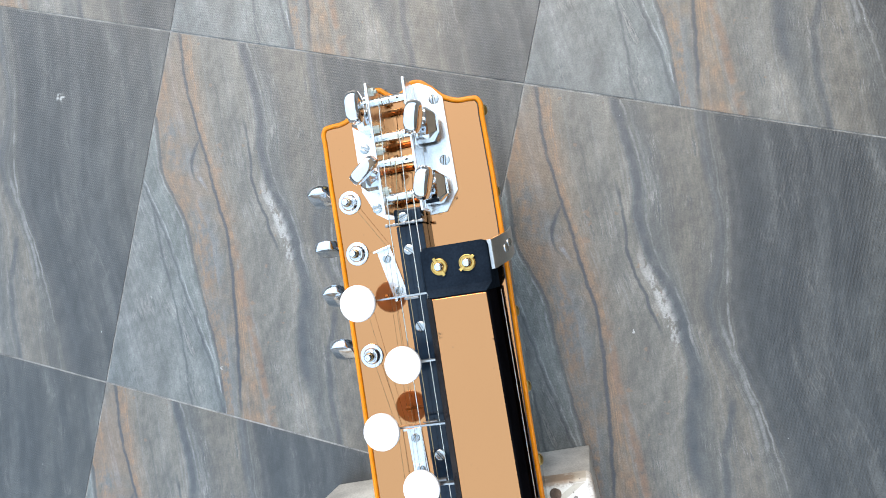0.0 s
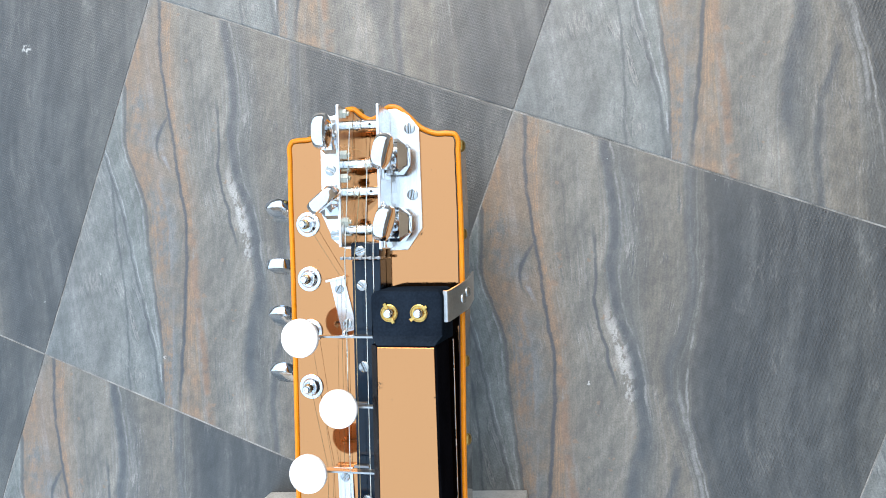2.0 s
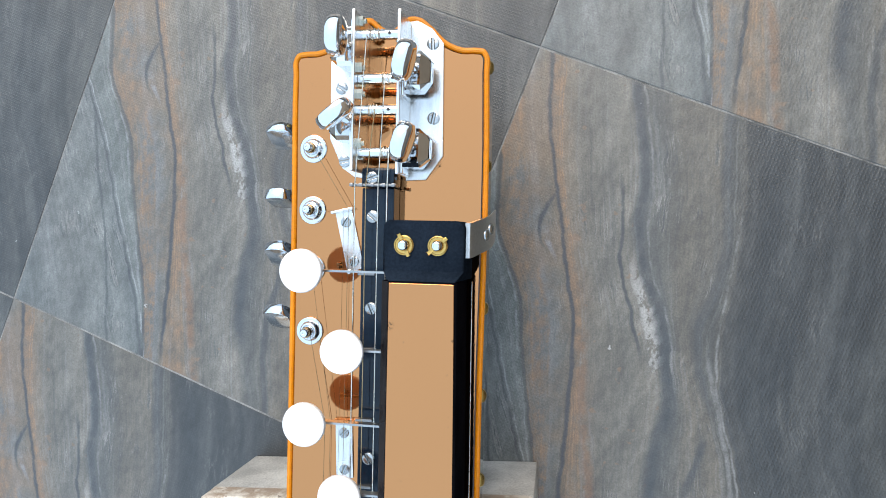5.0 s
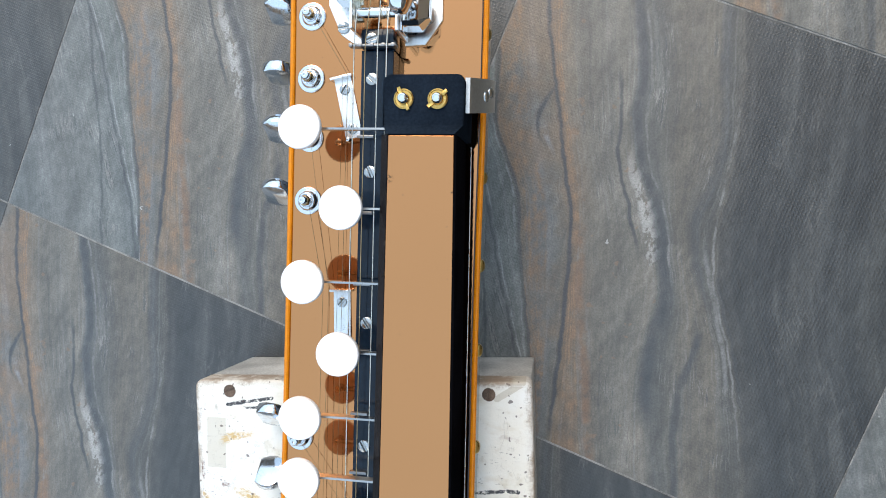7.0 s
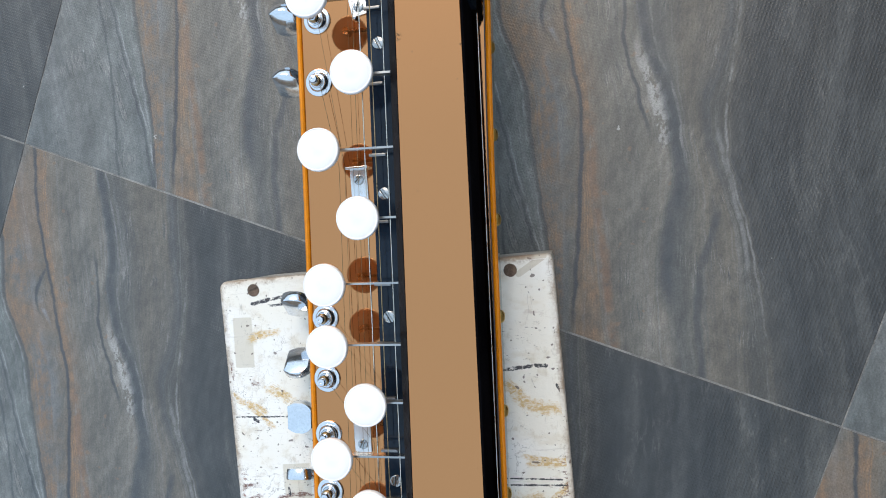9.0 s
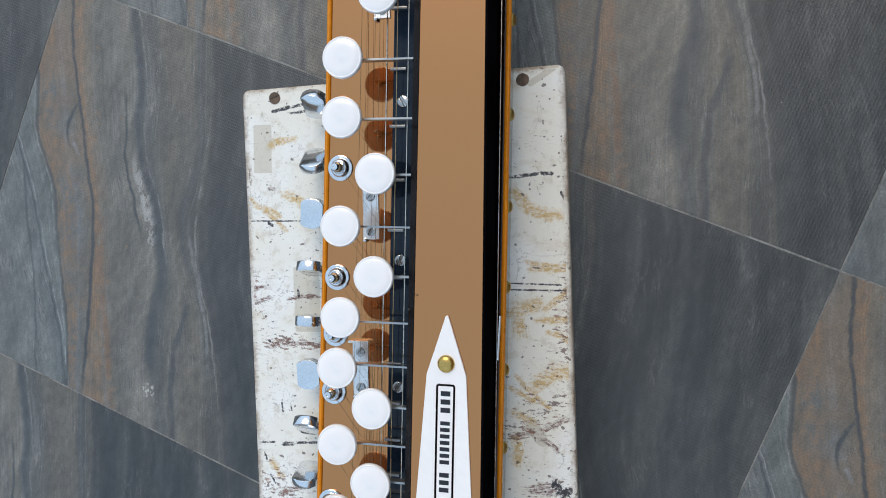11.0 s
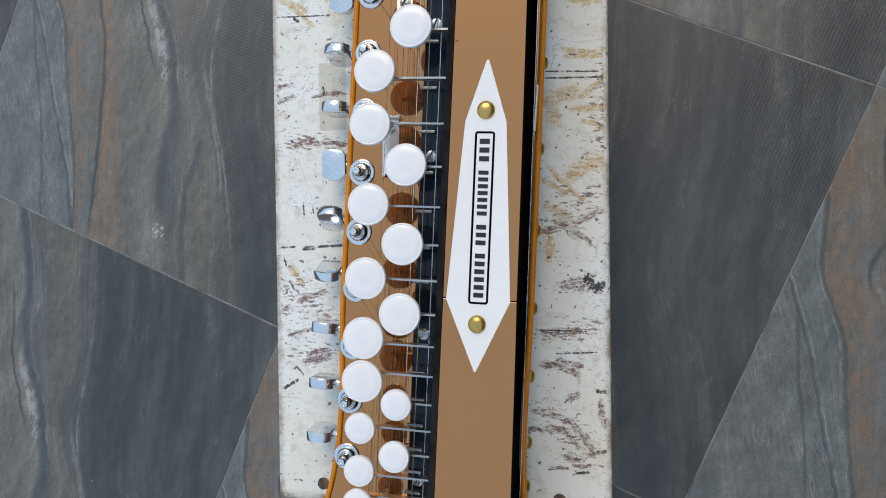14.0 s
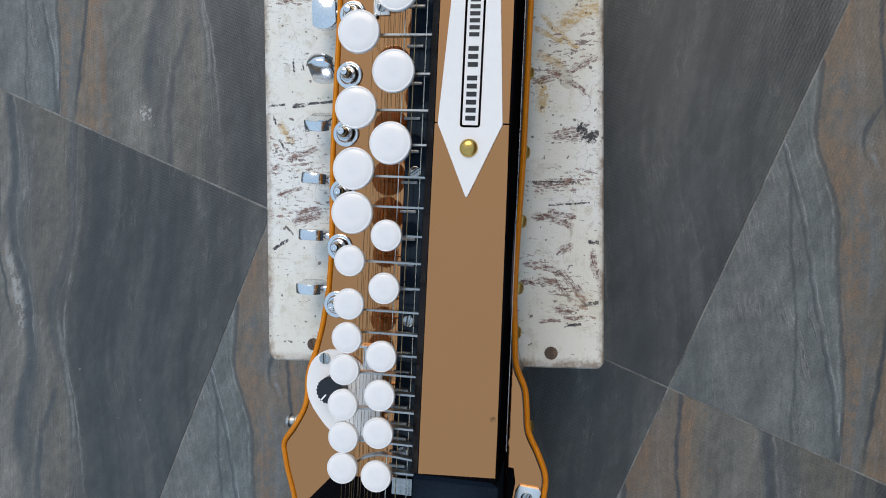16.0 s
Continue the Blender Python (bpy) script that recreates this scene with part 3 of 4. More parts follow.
def prism(bm, pts, z0, z1, bevel=0.0, segments=2):
    """A plate with that outline, its upper rim rounded by bevel."""
    low = [bm.verts.new((x, y, z0)) for x, y in pts]
    high = [bm.verts.new((x, y, z1)) for x, y in pts]
    n = len(pts)
    bm.faces.new(low), bm.faces.new(high)
    for k in range(n):
        bm.faces.new((low[k], low[(k + 1) % n], high[(k + 1) % n], high[k]))
    if bevel:
        es = [e for e in bm.edges if e.verts[0] in high and e.verts[1] in high]
        bmesh.ops.bevel(bm, geom=es, offset=bevel, segments=segments, profile=0.5, affect="EDGES")
    return bm


def spline(ctrl, per=6, closed=False):
    """A smooth curve through a few control points, spaced as they come."""
    c = [Vector(p) for p in ctrl]
    n, out = len(c), []

    def slope(k):
        if not closed and k in (0, n - 1):
            return (c[min(k + 1, n - 1)] - c[max(k - 1, 0)]) / max((c[min(k + 1, n - 1)] - c[max(k - 1, 0)]).length, 1e-9)
        a, b = c[k % n] - c[(k - 1) % n], c[(k + 1) % n] - c[k % n]
        la, lb = max(a.length, 1e-9), max(b.length, 1e-9)
        return (a / la * lb + b / lb * la) / (la + lb)

    for k in range(n if closed else n - 1):
        p, q = c[k], c[(k + 1) % n]
        d = (q - p).length
        m0, m1 = slope(k) * d, slope((k + 1) % n if closed else k + 1) * d
        for i in range(per):
            t = i / per
            out.append((2 * t ** 3 - 3 * t * t + 1) * p + (t ** 3 - 2 * t * t + t) * m0 + (3 * t * t - 2 * t ** 3) * q + (t ** 3 - t * t) * m1)
    if not closed:
        out.append(c[-1])
    return out


def strap(bm, profile, thick, y0, y1):
    """A bent metal strip: a line in x and z, given thickness, from y0 to y1."""
    p = [Vector((x, z)) for x, z in profile]
    left, right = [], []
    for k in range(len(p)):
        d = (p[min(k + 1, len(p) - 1)] - p[max(k - 1, 0)]).normalized()
        nrm = Vector((-d.y, d.x)) * thick / 2
        left.append(p[k] + nrm), right.append(p[k] - nrm)
    ring = left + right[::-1]
    a = [bm.verts.new((q.x, y0, q.y)) for q in ring]
    b = [bm.verts.new((q.x, y1, q.y)) for q in ring]
    n, h = len(ring), len(p)
    for k in range(n):
        bm.faces.new((a[k], a[(k + 1) % n], b[(k + 1) % n], b[k]))
    for k in range(h - 1):
        for s in (a, b):
            bm.faces.new((s[k], s[k + 1], s[n - 2 - k], s[n - 1 - k]))
    return bm


def screw_mesh(name, r, material, dome=0.35, slot=True, washer=0.0):
    """A slotted screw head on z = 0."""
    bm = bmesh.new()
    h = r * dome
    if washer:
        lathe(bm, [(0, 0), (washer, 0), (washer, 0.0006), (washer * 0.9, 0.0009), (0, 0.0009)], 20)
    if slot:
        w = r * 0.15
        n = 9
        for sgn in (1, -1):
            a0 = math.asin(w / r)
            arc = [(r * math.cos(a0 + (math.pi - 2 * a0) * k / n), sgn * r * math.sin(a0 + (math.pi - 2 * a0) * k / n)) for k in range(n + 1)]
            half = bmesh.new()
            prism(half, arc, 0.0, h, min(h * 0.5, r * 0.25))
            tmp = bpy.data.meshes.new("tmp")
            half.to_mesh(tmp)
            half.free()
            bm.from_mesh(tmp)
            bpy.data.meshes.remove(tmp)
        lathe(bm, [(0, 0), (r * 0.97, 0), (r * 0.97, h * 0.04), (0, h * 0.04)], 18)
    else:
        lathe(bm, [(r, 0), (r * 0.97, h * 0.3), (r * 0.8, h * 0.7), (r * 0.45, h * 0.95), (0, h)], 18)
    bmesh.ops.recalc_face_normals(bm, faces=bm.faces)
    for f in bm.faces:
        f.smooth = True
    for e in bm.edges:
        e.smooth = not (len(e.link_faces) == 2 and e.calc_face_angle(0.0) > radians(34))
    me = bpy.data.meshes.new(name)
    bm.to_mesh(me)
    bm.free()
    me.materials.append(material)
    return me


SCREW_METAL = surface("plated_screw", (0.50, 0.51, 0.50), 0.24, 1.0, 0.12, 150)
SCREW = screw_mesh("screw", 0.0042, SCREW_METAL)
SMALL_SCREW = screw_mesh("small_screw", 0.0036, SCREW_METAL)
PLUG_SCREW = screw_mesh("screw_plug", 0.0050, PLUG, 0.12)
STRAP_SCREW = screw_mesh("screw", 0.0040, SCREW_METAL, 0.55, slot=False)
STUD = screw_mesh("stud", 0.0048, OLD_BRASS, 0.75, slot=False)

# ---- floor: one printed tile, laid aslant ----
PITCH, TILE_TURN = 0.4017, -20.33
E_I, E_J = Vector((0.3767, -0.1395)), Vector((-0.1395, -0.3767))
CORNER = Vector((0.1016, 0.5998))
PAVING = surface("grey_paving", (0.105, 0.11, 0.115), 0.7, 0.0, 0.3, 8, 0.2)
bm = bmesh.new()
prism(bm, [(-400, -400), (400, -400), (400, 400), (-400, 400)], -0.3, -0.0030)
floor = tagged(part("floor", bm, PAVING), "grey slate-print ceramic tile floor with pale grout joints", "floor", kind="structure")
bm = bmesh.new()
far = [CORNER + E_I * i + E_J * j for i, j in ((-8, -7), (8, -7), (8, 9), (-8, 9))]
prism(bm, [(p.x, p.y) for p in far], -0.0028, -0.0006)
part("grout_bed", bm, GROUT, floor, "pale grout")

# ---- the low stool ----
STOOL_Z = 0.1035


def make_stool():
    base = tagged(new("stool"), "low white-painted wooden stool smeared with old paint", "stool")
    base.matrix_basis = pose(*STOOL_AT, 0, 0, 0, STOOL_TURN)
    m = base.matrix_basis
    hx, hy, south = 0.1325, 0.249, 0.252
    bm = bmesh.new()
    outline = []
    for sx, sy in ((1, 1), (-1, 1), (-1, -1), (1, -1)):
        r = 0.006
        start = {(1, 1): 0, (-1, 1): 90, (-1, -1): 180, (1, -1): 270}[(sx, sy)]
        for k in range(5):
            a = radians(start + 22.5 * k)
            outline.append((sx * (hx - r) + r * math.cos(a), sy * ((hy if sy > 0 else south) - r) + r * math.sin(a)))
    outline = [(x + 0.0006 * noise.noise((x * 40, y * 40, 3)), y + 0.0008 * noise.noise((x * 40, y * 40, 9))) for x, y in outline]
    prism(bm, outline, STOOL_Z - 0.02, STOOL_Z, 0.0028, 3)
    # a fine net over the upper face carries the strokes
    nx, ny = 330, 620
    net = [[bm.verts.new(((i / nx - .5) * 2 * (hx - .0035), j / ny * (hy + south - .007) - south + .0035, STOOL_Z + .0001)) for j in range(ny + 1)] for i in range(nx + 1)]
    for i in range(nx):
        for j in range(ny):
            bm.faces.new((net[i][j], net[i + 1][j], net[i + 1][j + 1], net[i][j + 1]))
    seat = part("seat", bm, STOOL_WHITE, base, "white seat board streaked with brown, ochre and black paint", at=m, sharp=25)
    n = len(seat.data.vertices)
    co = np.zeros(n * 3)
    seat.data.vertices.foreach_get("co", co)
    turn = radians(STOOL_TURN)
    x, y = co[0::3], co[1::3]
    wx, wy = STOOL_AT[0] + x * math.cos(turn) - y * math.sin(turn), STOOL_AT[1] + x * math.sin(turn) + y * math.cos(turn)
    for ink in (TAPE, OCHRE, RUST, TAR, SPATTER):
        best, course = np.zeros(n), np.zeros((n, 3))
        for k, (kind, w, ax, ay, bx, by) in enumerate(STROKES):
            if kind != ink:
                continue
            run = Vector((bx - ax, by - ay))
            length = max(run.length, 0.01)
            ux, uy = (run.x / length, run.y / length) if length > 0.5 else (1.0, 0.0)
            bow = 0 if ink in (TAPE, TAR, SPATTER) else random.uniform(-.06, .06) * length
            dx, dy = wx * 1000 - ax, wy * 1000 - ay
            along = dx * ux + dy * uy
            across = dy * ux - dx * uy - bow * (1 - np.square(np.clip(2 * along / length - 1, -1.3, 1.3)))
            over = np.maximum(np.maximum(-along, along - length), 0)
            thick = w if ink == TAPE else max(w * {TAR: .9, OCHRE: 1.5, RUST: 1.15}.get(ink, 1.3), .7)
            here = 1 - (np.maximum(np.abs(across), over * 8) if ink == TAPE and w > 6 else np.hypot(across, over * .6)) / (2 * thick)
            win = here > best
            best = np.where(win, here, best)
            course[win] = np.stack((across * 1.15, along * .09, np.full(n, k * 3.7)), axis=1)[win]
        seat.data.attributes.new(ink + "_run", "FLOAT_VECTOR", "POINT").data.foreach_set("vector", course.astype(np.float32).ravel())
        seat.data.attributes.new(ink, "FLOAT", "POINT").data.foreach_set("value", best.astype(np.float32))
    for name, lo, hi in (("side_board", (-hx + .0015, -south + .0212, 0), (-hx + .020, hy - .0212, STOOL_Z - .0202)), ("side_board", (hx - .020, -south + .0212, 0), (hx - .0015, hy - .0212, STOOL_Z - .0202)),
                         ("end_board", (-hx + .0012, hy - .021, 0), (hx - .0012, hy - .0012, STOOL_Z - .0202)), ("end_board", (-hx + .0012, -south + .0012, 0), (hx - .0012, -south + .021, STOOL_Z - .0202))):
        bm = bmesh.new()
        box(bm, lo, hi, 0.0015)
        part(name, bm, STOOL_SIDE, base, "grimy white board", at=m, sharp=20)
    for x, y, a in ((-.1262, .2176, 20), (.0775, .2280, 70), (-.0912, -.2593, 110), (.0973, -.2512, 80)):
        again("screw_plug", PLUG_SCREW, base, "rusty brown screw head", at=pose(x, y, STOOL_Z + .0001, 0, 0, a))
    return base


make_stool()

# ---- the keyed zither ----
TOP = 0.147          # upper face of the body
zither = tagged(new("keyed_zither"), "long keyed zither, bronze mirror top, orange edge, round white keys", "zither")
zither.matrix_basis = pose(0, 0, STOOL_Z)
CX = 0.0043


def body_outline():
    """Bracket-shaped head, straight flanks that widen a little, a waisted bell at the tail."""
    right = [(0, .5745), (.007, .578), (.013, .5830), (.020, .5828), (.029, .5765), (.040, .5660), (.050, .5617), (.060, .5612), (.0655, .5600), (.0682, .5560), (.0686, .545)]
    head_r = [(CX + x, y) for x, y in right]
    head_l = [(CX - x, y) for x, y in right[:-1][::-1]][:-1] 
    tail_r = [(.0725, .30), (.0732, .10), (.0735, -.10), (.0742, -.235), (.0762, -.254), (.0830, -.270), (.0850, -.284), (.0868, -.299), (.0942, -.3140), (.1003, -.3300), (.0997, -.347), (.0945, -.378), (.093, -.44), (.095, -.50), (.088, -.545), (.06, -.566)]
    tail_l = [(-.052, -.566), (-.080, -.545), (-.087, -.50), (-.085, -.44), (-.0868, -.370), (-.0955, -.339), (-.0972, -.326), (-.0895, -.313), (-.0815, -.296), (-.0800, -.272), (-.0745, -.253), (-.0705, -.235), (-.0680, -.10), (-.0662, .05), (-.0645, .25), (-.0640, .45), (-.0642, .545)]
    return [(p.x, p.y) for p in spline([(*p, 0) for p in head_r + tail_r + tail_l + head_l], 5, closed=True)]


OUT = body_outline()


def inset(pts, d):
    """The outline moved inwards by d."""
    res, n = [], len(pts)
    for k in range(n):
        a, b = Vector(pts[k - 1]), Vector(pts[(k + 1) % n])
        t = (b - a).normalized()
        res.append((pts[k][0] + d * t.y, pts[k][1] - d * t.x))
    return res


area = sum(OUT[k - 1][0] * OUT[k][1] - OUT[k][0] * OUT[k - 1][1] for k in range(len(OUT)))
INWARD = 1 if area < 0 else -1

bm = bmesh.new()
prism(bm, inset(OUT, INWARD * 0.0022), STOOL_Z + 0.0002, TOP - 0.0045)
body = part("body", bm, DARK_SIDE, zither, "dark glossy hollow body")
bm = bmesh.new()
prism(bm, inset(OUT, INWARD * 0.0044), TOP - 0.0044, TOP - 0.0005)
part("top_plate", bm, MIRROR, zither, "bronze mirror-finish top plate", sharp=5)
bm = bmesh.new()
tube(bm, [(x, y, TOP - 0.0020) for x, y in inset(OUT, INWARD * 0.0017)], 0.0020, 10, closed=True)
part("binding", bm, BINDING, zither, "orange plastic edge binding")

# domed brass tacks round the flanks
for y in (.5515, .4838, .3855, .3247, .2656, .1974, .1305, .0715, .0103, -.0480, -.1040, -.1532, -.2010, -.2330):
    again("brass_tack", STUD, body, at=pose(.0711 + .0024 * max(0, .30 - y), y, .131, 0, 90, 0))
for y in (.5300, .4830, .3300, .2500):
    again("brass_tack", STUD, body, at=pose(-.0622, y, .131, 0, -90, 0))
for x, y, a in ((-.047, .5610, 100), (.047, .5612, 80), (-.009, .5800, 90), (.0850, -.2990, 0), (-.0855, -.3115, 180)):
    again("brass_tack", STUD, body, at=Matrix.Translation((x, y, .136)) @ pose(0, 0, 0, 0, 0, a) @ pose(0, 0, 0, 0, 90, 0))

# ---- string rail with its screws and nut ----
bm = bmesh.new()
box(bm, (-.0080, -.3350, TOP - 0.0003), (.0138, .4660, .1630), 0.0008)
rail = part("string_rail", bm, NAVY, zither, "glossy blue-black string rail", sharp=12)
bm = bmesh.new()
box(bm, (-.0080, .4664, TOP - 0.0003), (.0145, .4795, .1662), 0.0022)
part("rail_end", bm, NAVY, rail, "rounded black rail end")
for k, (y, a) in enumerate(((.4725, 20), (.4470, 140), (.3862, 115), (.2857, 125), (.2026, 120), (.0906, 70), (0.0, 60), (-.1228, 35), (-.2257, 80), (-.3180, 60))):
    again("screw", SCREW, rail, at=pose(-.0003, y, .1630 if k else .1662, 0, 0, a))
bm = bmesh.new()
box(bm, (-.0135, .4668, .1632), (.0165, .4684, .1705), 0.0003)
for x in (-.0132, -.0068, .0010, .0085, .0150):
    box(bm, (x - .0012, .4664, .1660), (x + .0012, .4688, .1716), 0.0005)
part("nut", bm, DARK_STEEL, zither, "notched chrome string nut")


# ---- cover: black box with a bronze panel, end blocks and name plate ----
def cover():
    bm = bmesh.new()
    y0, y1 = -.3200, .4070
    def ring(y, lo, hi, zt):
        return [bm.verts.new(p) for p in ((lo, y, TOP), (lo, y, zt - .0050), (lo + .0052, y, zt), (hi - .0003, y, zt), (wall(y), y, zt - .0012), (wall(y), y, TOP))]
    def hi(y):
        return .0605 + (.4070 - y) * .0113
    def wall(y):
        return hi(y) + .0007
    def lo(y):
        return .0132 + .0008 * math.sin((y - .05) * 4)
    rings = [ring(y1 - (y1 - y0) * k / 12, lo(y1 - (y1 - y0) * k / 12), hi(y1 - (y1 - y0) * k / 12), .1948) for k in range(13)]
    for a, b in zip(rings, rings[1:]):
        for k in range(6):
            bm.faces.new((a[k], a[(k + 1) % 6], b[(k + 1) % 6], b[k]))
    bm.faces.new(rings[0]), bm.faces.new(rings[-1])
    ob = part("cover", bm, BLACK, zither, "glossy black cover box over the levers")
    bm = bmesh.new()
    rims = []
    for k in range(13):
        y = y1 - (y1 - y0) * k / 12
        rims.append([bm.verts.new((lo(y) + dx, y, .1948 + dz)) for dx, dz in ((.0002, -.0049), (.0051, -.0001), (.0048, .0003), (-.0002, -.0046))])
    for a, b in zip(rims, rims[1:]):
        for k in range(4):
            bm.faces.new((a[k], a[(k + 1) % 4], b[(k + 1) % 4], b[k]))
    bm.faces.new(rims[0]), bm.faces.new(rims[-1])
    part("bevel_trim", bm, GLOSS_BLACK, ob, "shiny black bevelled edge", sharp=20)
    for a, b in ((.4062, -.0931), (-.0939, -.3168)):
        bm = bmesh.new()
        n = 8
        ys = [a + (b - a) * k / n for k in range(n + 1)]
        skew = .0024 if b < -.2 else 0.0
        prism(bm, [(lo(y) + .0055, y - skew * k / n) for k, y in enumerate(ys)] + [(hi(y) - .0006, y) for y in ys[::-1]], .1949, .1958, 0.0003)
        part("panel", bm, MIRROR, ob, "bronze mirror-finish panel", sharp=5)
    # end blocks, a step lower, with a sloping shoulder up to the panel
    for name, ya, yb, s in (("end_block", .4448, .4073, 1), ("end_block", -.3680, -.3203, -1)):
        bm = bmesh.new()
        l, h = lo(yb) - .0004, .0646 if s > 0 else wall(yb) + .0004
        sh = .4135 if s > 0 else -.3255
        out_end = ya
        inner = yb
        prof = [(out_end, TOP), (out_end, .1890), (sh, .1890), (inner, .1946), (inner, TOP)]
        a = [bm.verts.new((l, y, z)) for y, z in prof]
        b = [bm.verts.new((h, y, z)) for y, z in prof]
        b[3].co.x -= .0045
        a[3].co.x += .0052
        bm.faces.new(a), bm.faces.new(b)
        for k in range(5):
            bm.faces.new((a[k], a[(k + 1) % 5], b[(k + 1) % 5], b[k]))
        corners = [e for e in bm.edges if all(abs(v.co.y - out_end) < 1e-5 for v in e.verts) and abs(e.verts[0].co.x - e.verts[1].co.x) < 1e-5]
        bmesh.ops.bevel(bm, geom=corners, offset=0.0048, segments=5, profile=0.5, affect="EDGES")
        rim = [e for e in bm.edges if all(abs(v.co.z - .1890) < 1e-5 for v in e.verts) and not all(abs(v.co.y - sh) < 1e-5 for v in e.verts)]
        bmesh.ops.bevel(bm, geom=rim, offset=0.0017, segments=3, profile=0.5, affect="EDGES")
        part(name, bm, BLOCK, ob, "glossy blue-black end block", sharp=20)
    return ob


COVER = cover()


def plate():
    bm = bmesh.new()
    prism(bm, [(.0411, .0578), (.0402, .0572), (.0282, .0188), (.0206, -.0940), (.0402, -.1390), (.0410, -.1397), (.0418, -.1390), (.0616, -.0940), (.0545, .0188), (.0420, .0572)], .1959, .1979, 0.0003)
    ob = part("name_plate", bm, PLATE_WHITE, zither, "white kite-shaped acrylic name plate with black lettering bars", sharp=15)
    zt = .1980
    bm = bmesh.new()
    r, hw = .0020, .0064
    pts = []
    for cx, cy, a0 in ((.0412 + hw - r, .0128 - r, 0), (.0412 - hw + r, .0128 - r, 90), (.0412 - hw + r, -.0962 + r, 180), (.0412 + hw - r, -.0962 + r, 270)):
        pts += [(cx + r * math.cos(radians(a0 + 18 * k)), cy + r * math.sin(radians(a0 + 18 * k))) for k in range(6)]
    n = len(pts)
    inner = inset(pts, -.0014)
    a = [bm.verts.new((*p, zt)) for p in pts]
    b = [bm.verts.new((*p, zt)) for p in inner]
    for k in range(n):
        bm.faces.new((a[k], a[(k + 1) % n], b[(k + 1) % n], b[k]))
    bmesh.ops.solidify(bm, geom=bm.faces[:], thickness=0.0002)
    part("border", bm, INK, ob, "black rounded border")
    # plain bars, one for each letter
    for y0, y1, count in ((.0092, -.0072, 3), (-.0110, -.0410, 7), (-.0450, -.0598, 3), (-.0632, -.0930, 6)):
        step = (y0 - y1) / count
        bm = bmesh.new()
        box(bm, (-.0032, -step * .30, -.00005), (.0032, step * .30, .0001))
        bar = part("lettering_bar", bm, INK, ob, at=pose(.0412, y0 - step * .5, zt))
        for k in range(1, count):
            again("lettering_bar", bar.data, ob, at=pose(.0412, y0 - step * (k + .5), zt))
    for y in (.0261, -.1090):
        bm = bmesh.new()
        lathe(bm, [(.0058, 0), (.0057, .0006), (.0050, .0016), (.0034, .0024), (.0015, .0027), (0, .0028)], 28)
        part("brass_stud", bm, BRASS, ob, "domed brass stud", at=pose(.0411, y, .1979))


plate()

# threaded bushings with lugged brass nuts on the head block
for x, a in ((.0272, 115), (.0484, 40)):
    bm = bmesh.new()
    lathe(bm, [(.0032, 0), (.0062, 0), (.0062, .0012), (.0055, .0016), (.0052, .0009), (.0036, .0009), (.0032, .0016)], 26)
    for s in (0, 180):
        box(bm, (.0034, -.0011, .0002), (.0076, .0011, .0024), 0.0003, pose(0, 0, 0, 0, 0, a + s))
    nut = part("lugged_nut", bm, BRASS, COVER, "brass ring nut with two lugs", at=pose(x, .4293, .1891))
    bm = bmesh.new()
    prof = [(.0031, 0)]
    for k in range(5):
        prof += [(.0031, .0005 + .0011 * k), (.0027, .00105 + .0011 * k)]
    lathe(bm, prof + [(.0026, .0062), (.0018, .0066), (.0017, .0058), (0, .0058)], 20)
    part("bushing", bm, CHROME, COVER, "threaded chrome bushing", at=pose(x, .4293, .1891))

# steel strap that ties the head block to the flank
bm = bmesh.new()
strap(bm, [(.0640, .1802), (.0668, .1800), (.0680, .1785), (.0756, .1500), (.0764, .1460), (.0766, .1190)], .0013, .4220, .4440)
for v in bm.verts:
    v.co.y += (.1802 - v.co.z) * .17
clamp = part("strap", bm, NICKEL, zither, "bent brushed steel strap")
again("screw", STRAP_SCREW, clamp, at=pose(.0745, .4365, .1565, 0, 75, 0))
again("screw", STRAP_SCREW, clamp, at=pose(.0765, .4405, .1485, 0, 75, 0))

# bright seam along the foot of the cover, ending in a loose metal strip
bm = bmesh.new()
rows = [(.4050 - .72 * k / 24) for k in range(25)]
prism(bm, [(.0645 + (.4070 - y) * .0080, y) for y in rows] + [(.0649 + (.4070 - y) * .0080, y) for y in rows[::-1]], TOP - .0004, TOP + .0003)
part("foot_seam", bm, ALUMINIUM, COVER, "thin bright metal seam")
bm = bmesh.new()
box(bm, (-.0006, -.0160, 0), (.0010, .0160, .0014), 0.0003)
part("metal_strip", bm, ALUMINIUM, zither, "loose thin aluminium strip", at=pose(.0688, .0365, TOP + .0003, 0, 20, -2))

# ---- keys: white discs on flat steel levers ----
BRIDGE, SCALE = -.4826, .8942
OFFSET = {1: (-.0037, 0), 10: (.0008, .0030), 11: (-.001, -.0020), 17: (0, .0038), 18: (.0003, -.0050), 22: (.0006, .0040), 23: (.0002, -.0036), 25: (-.0008, .0026), 27: (-.0008, .0035), 28: (0, -.0020), 29: (.0005, .0034), 30: (.0007, -.0073), 31: (0, -.0009)}
INNER = {2, 4, 7, 9, 12, 14, 16, 19, 21, 24, 26, 28, 31}


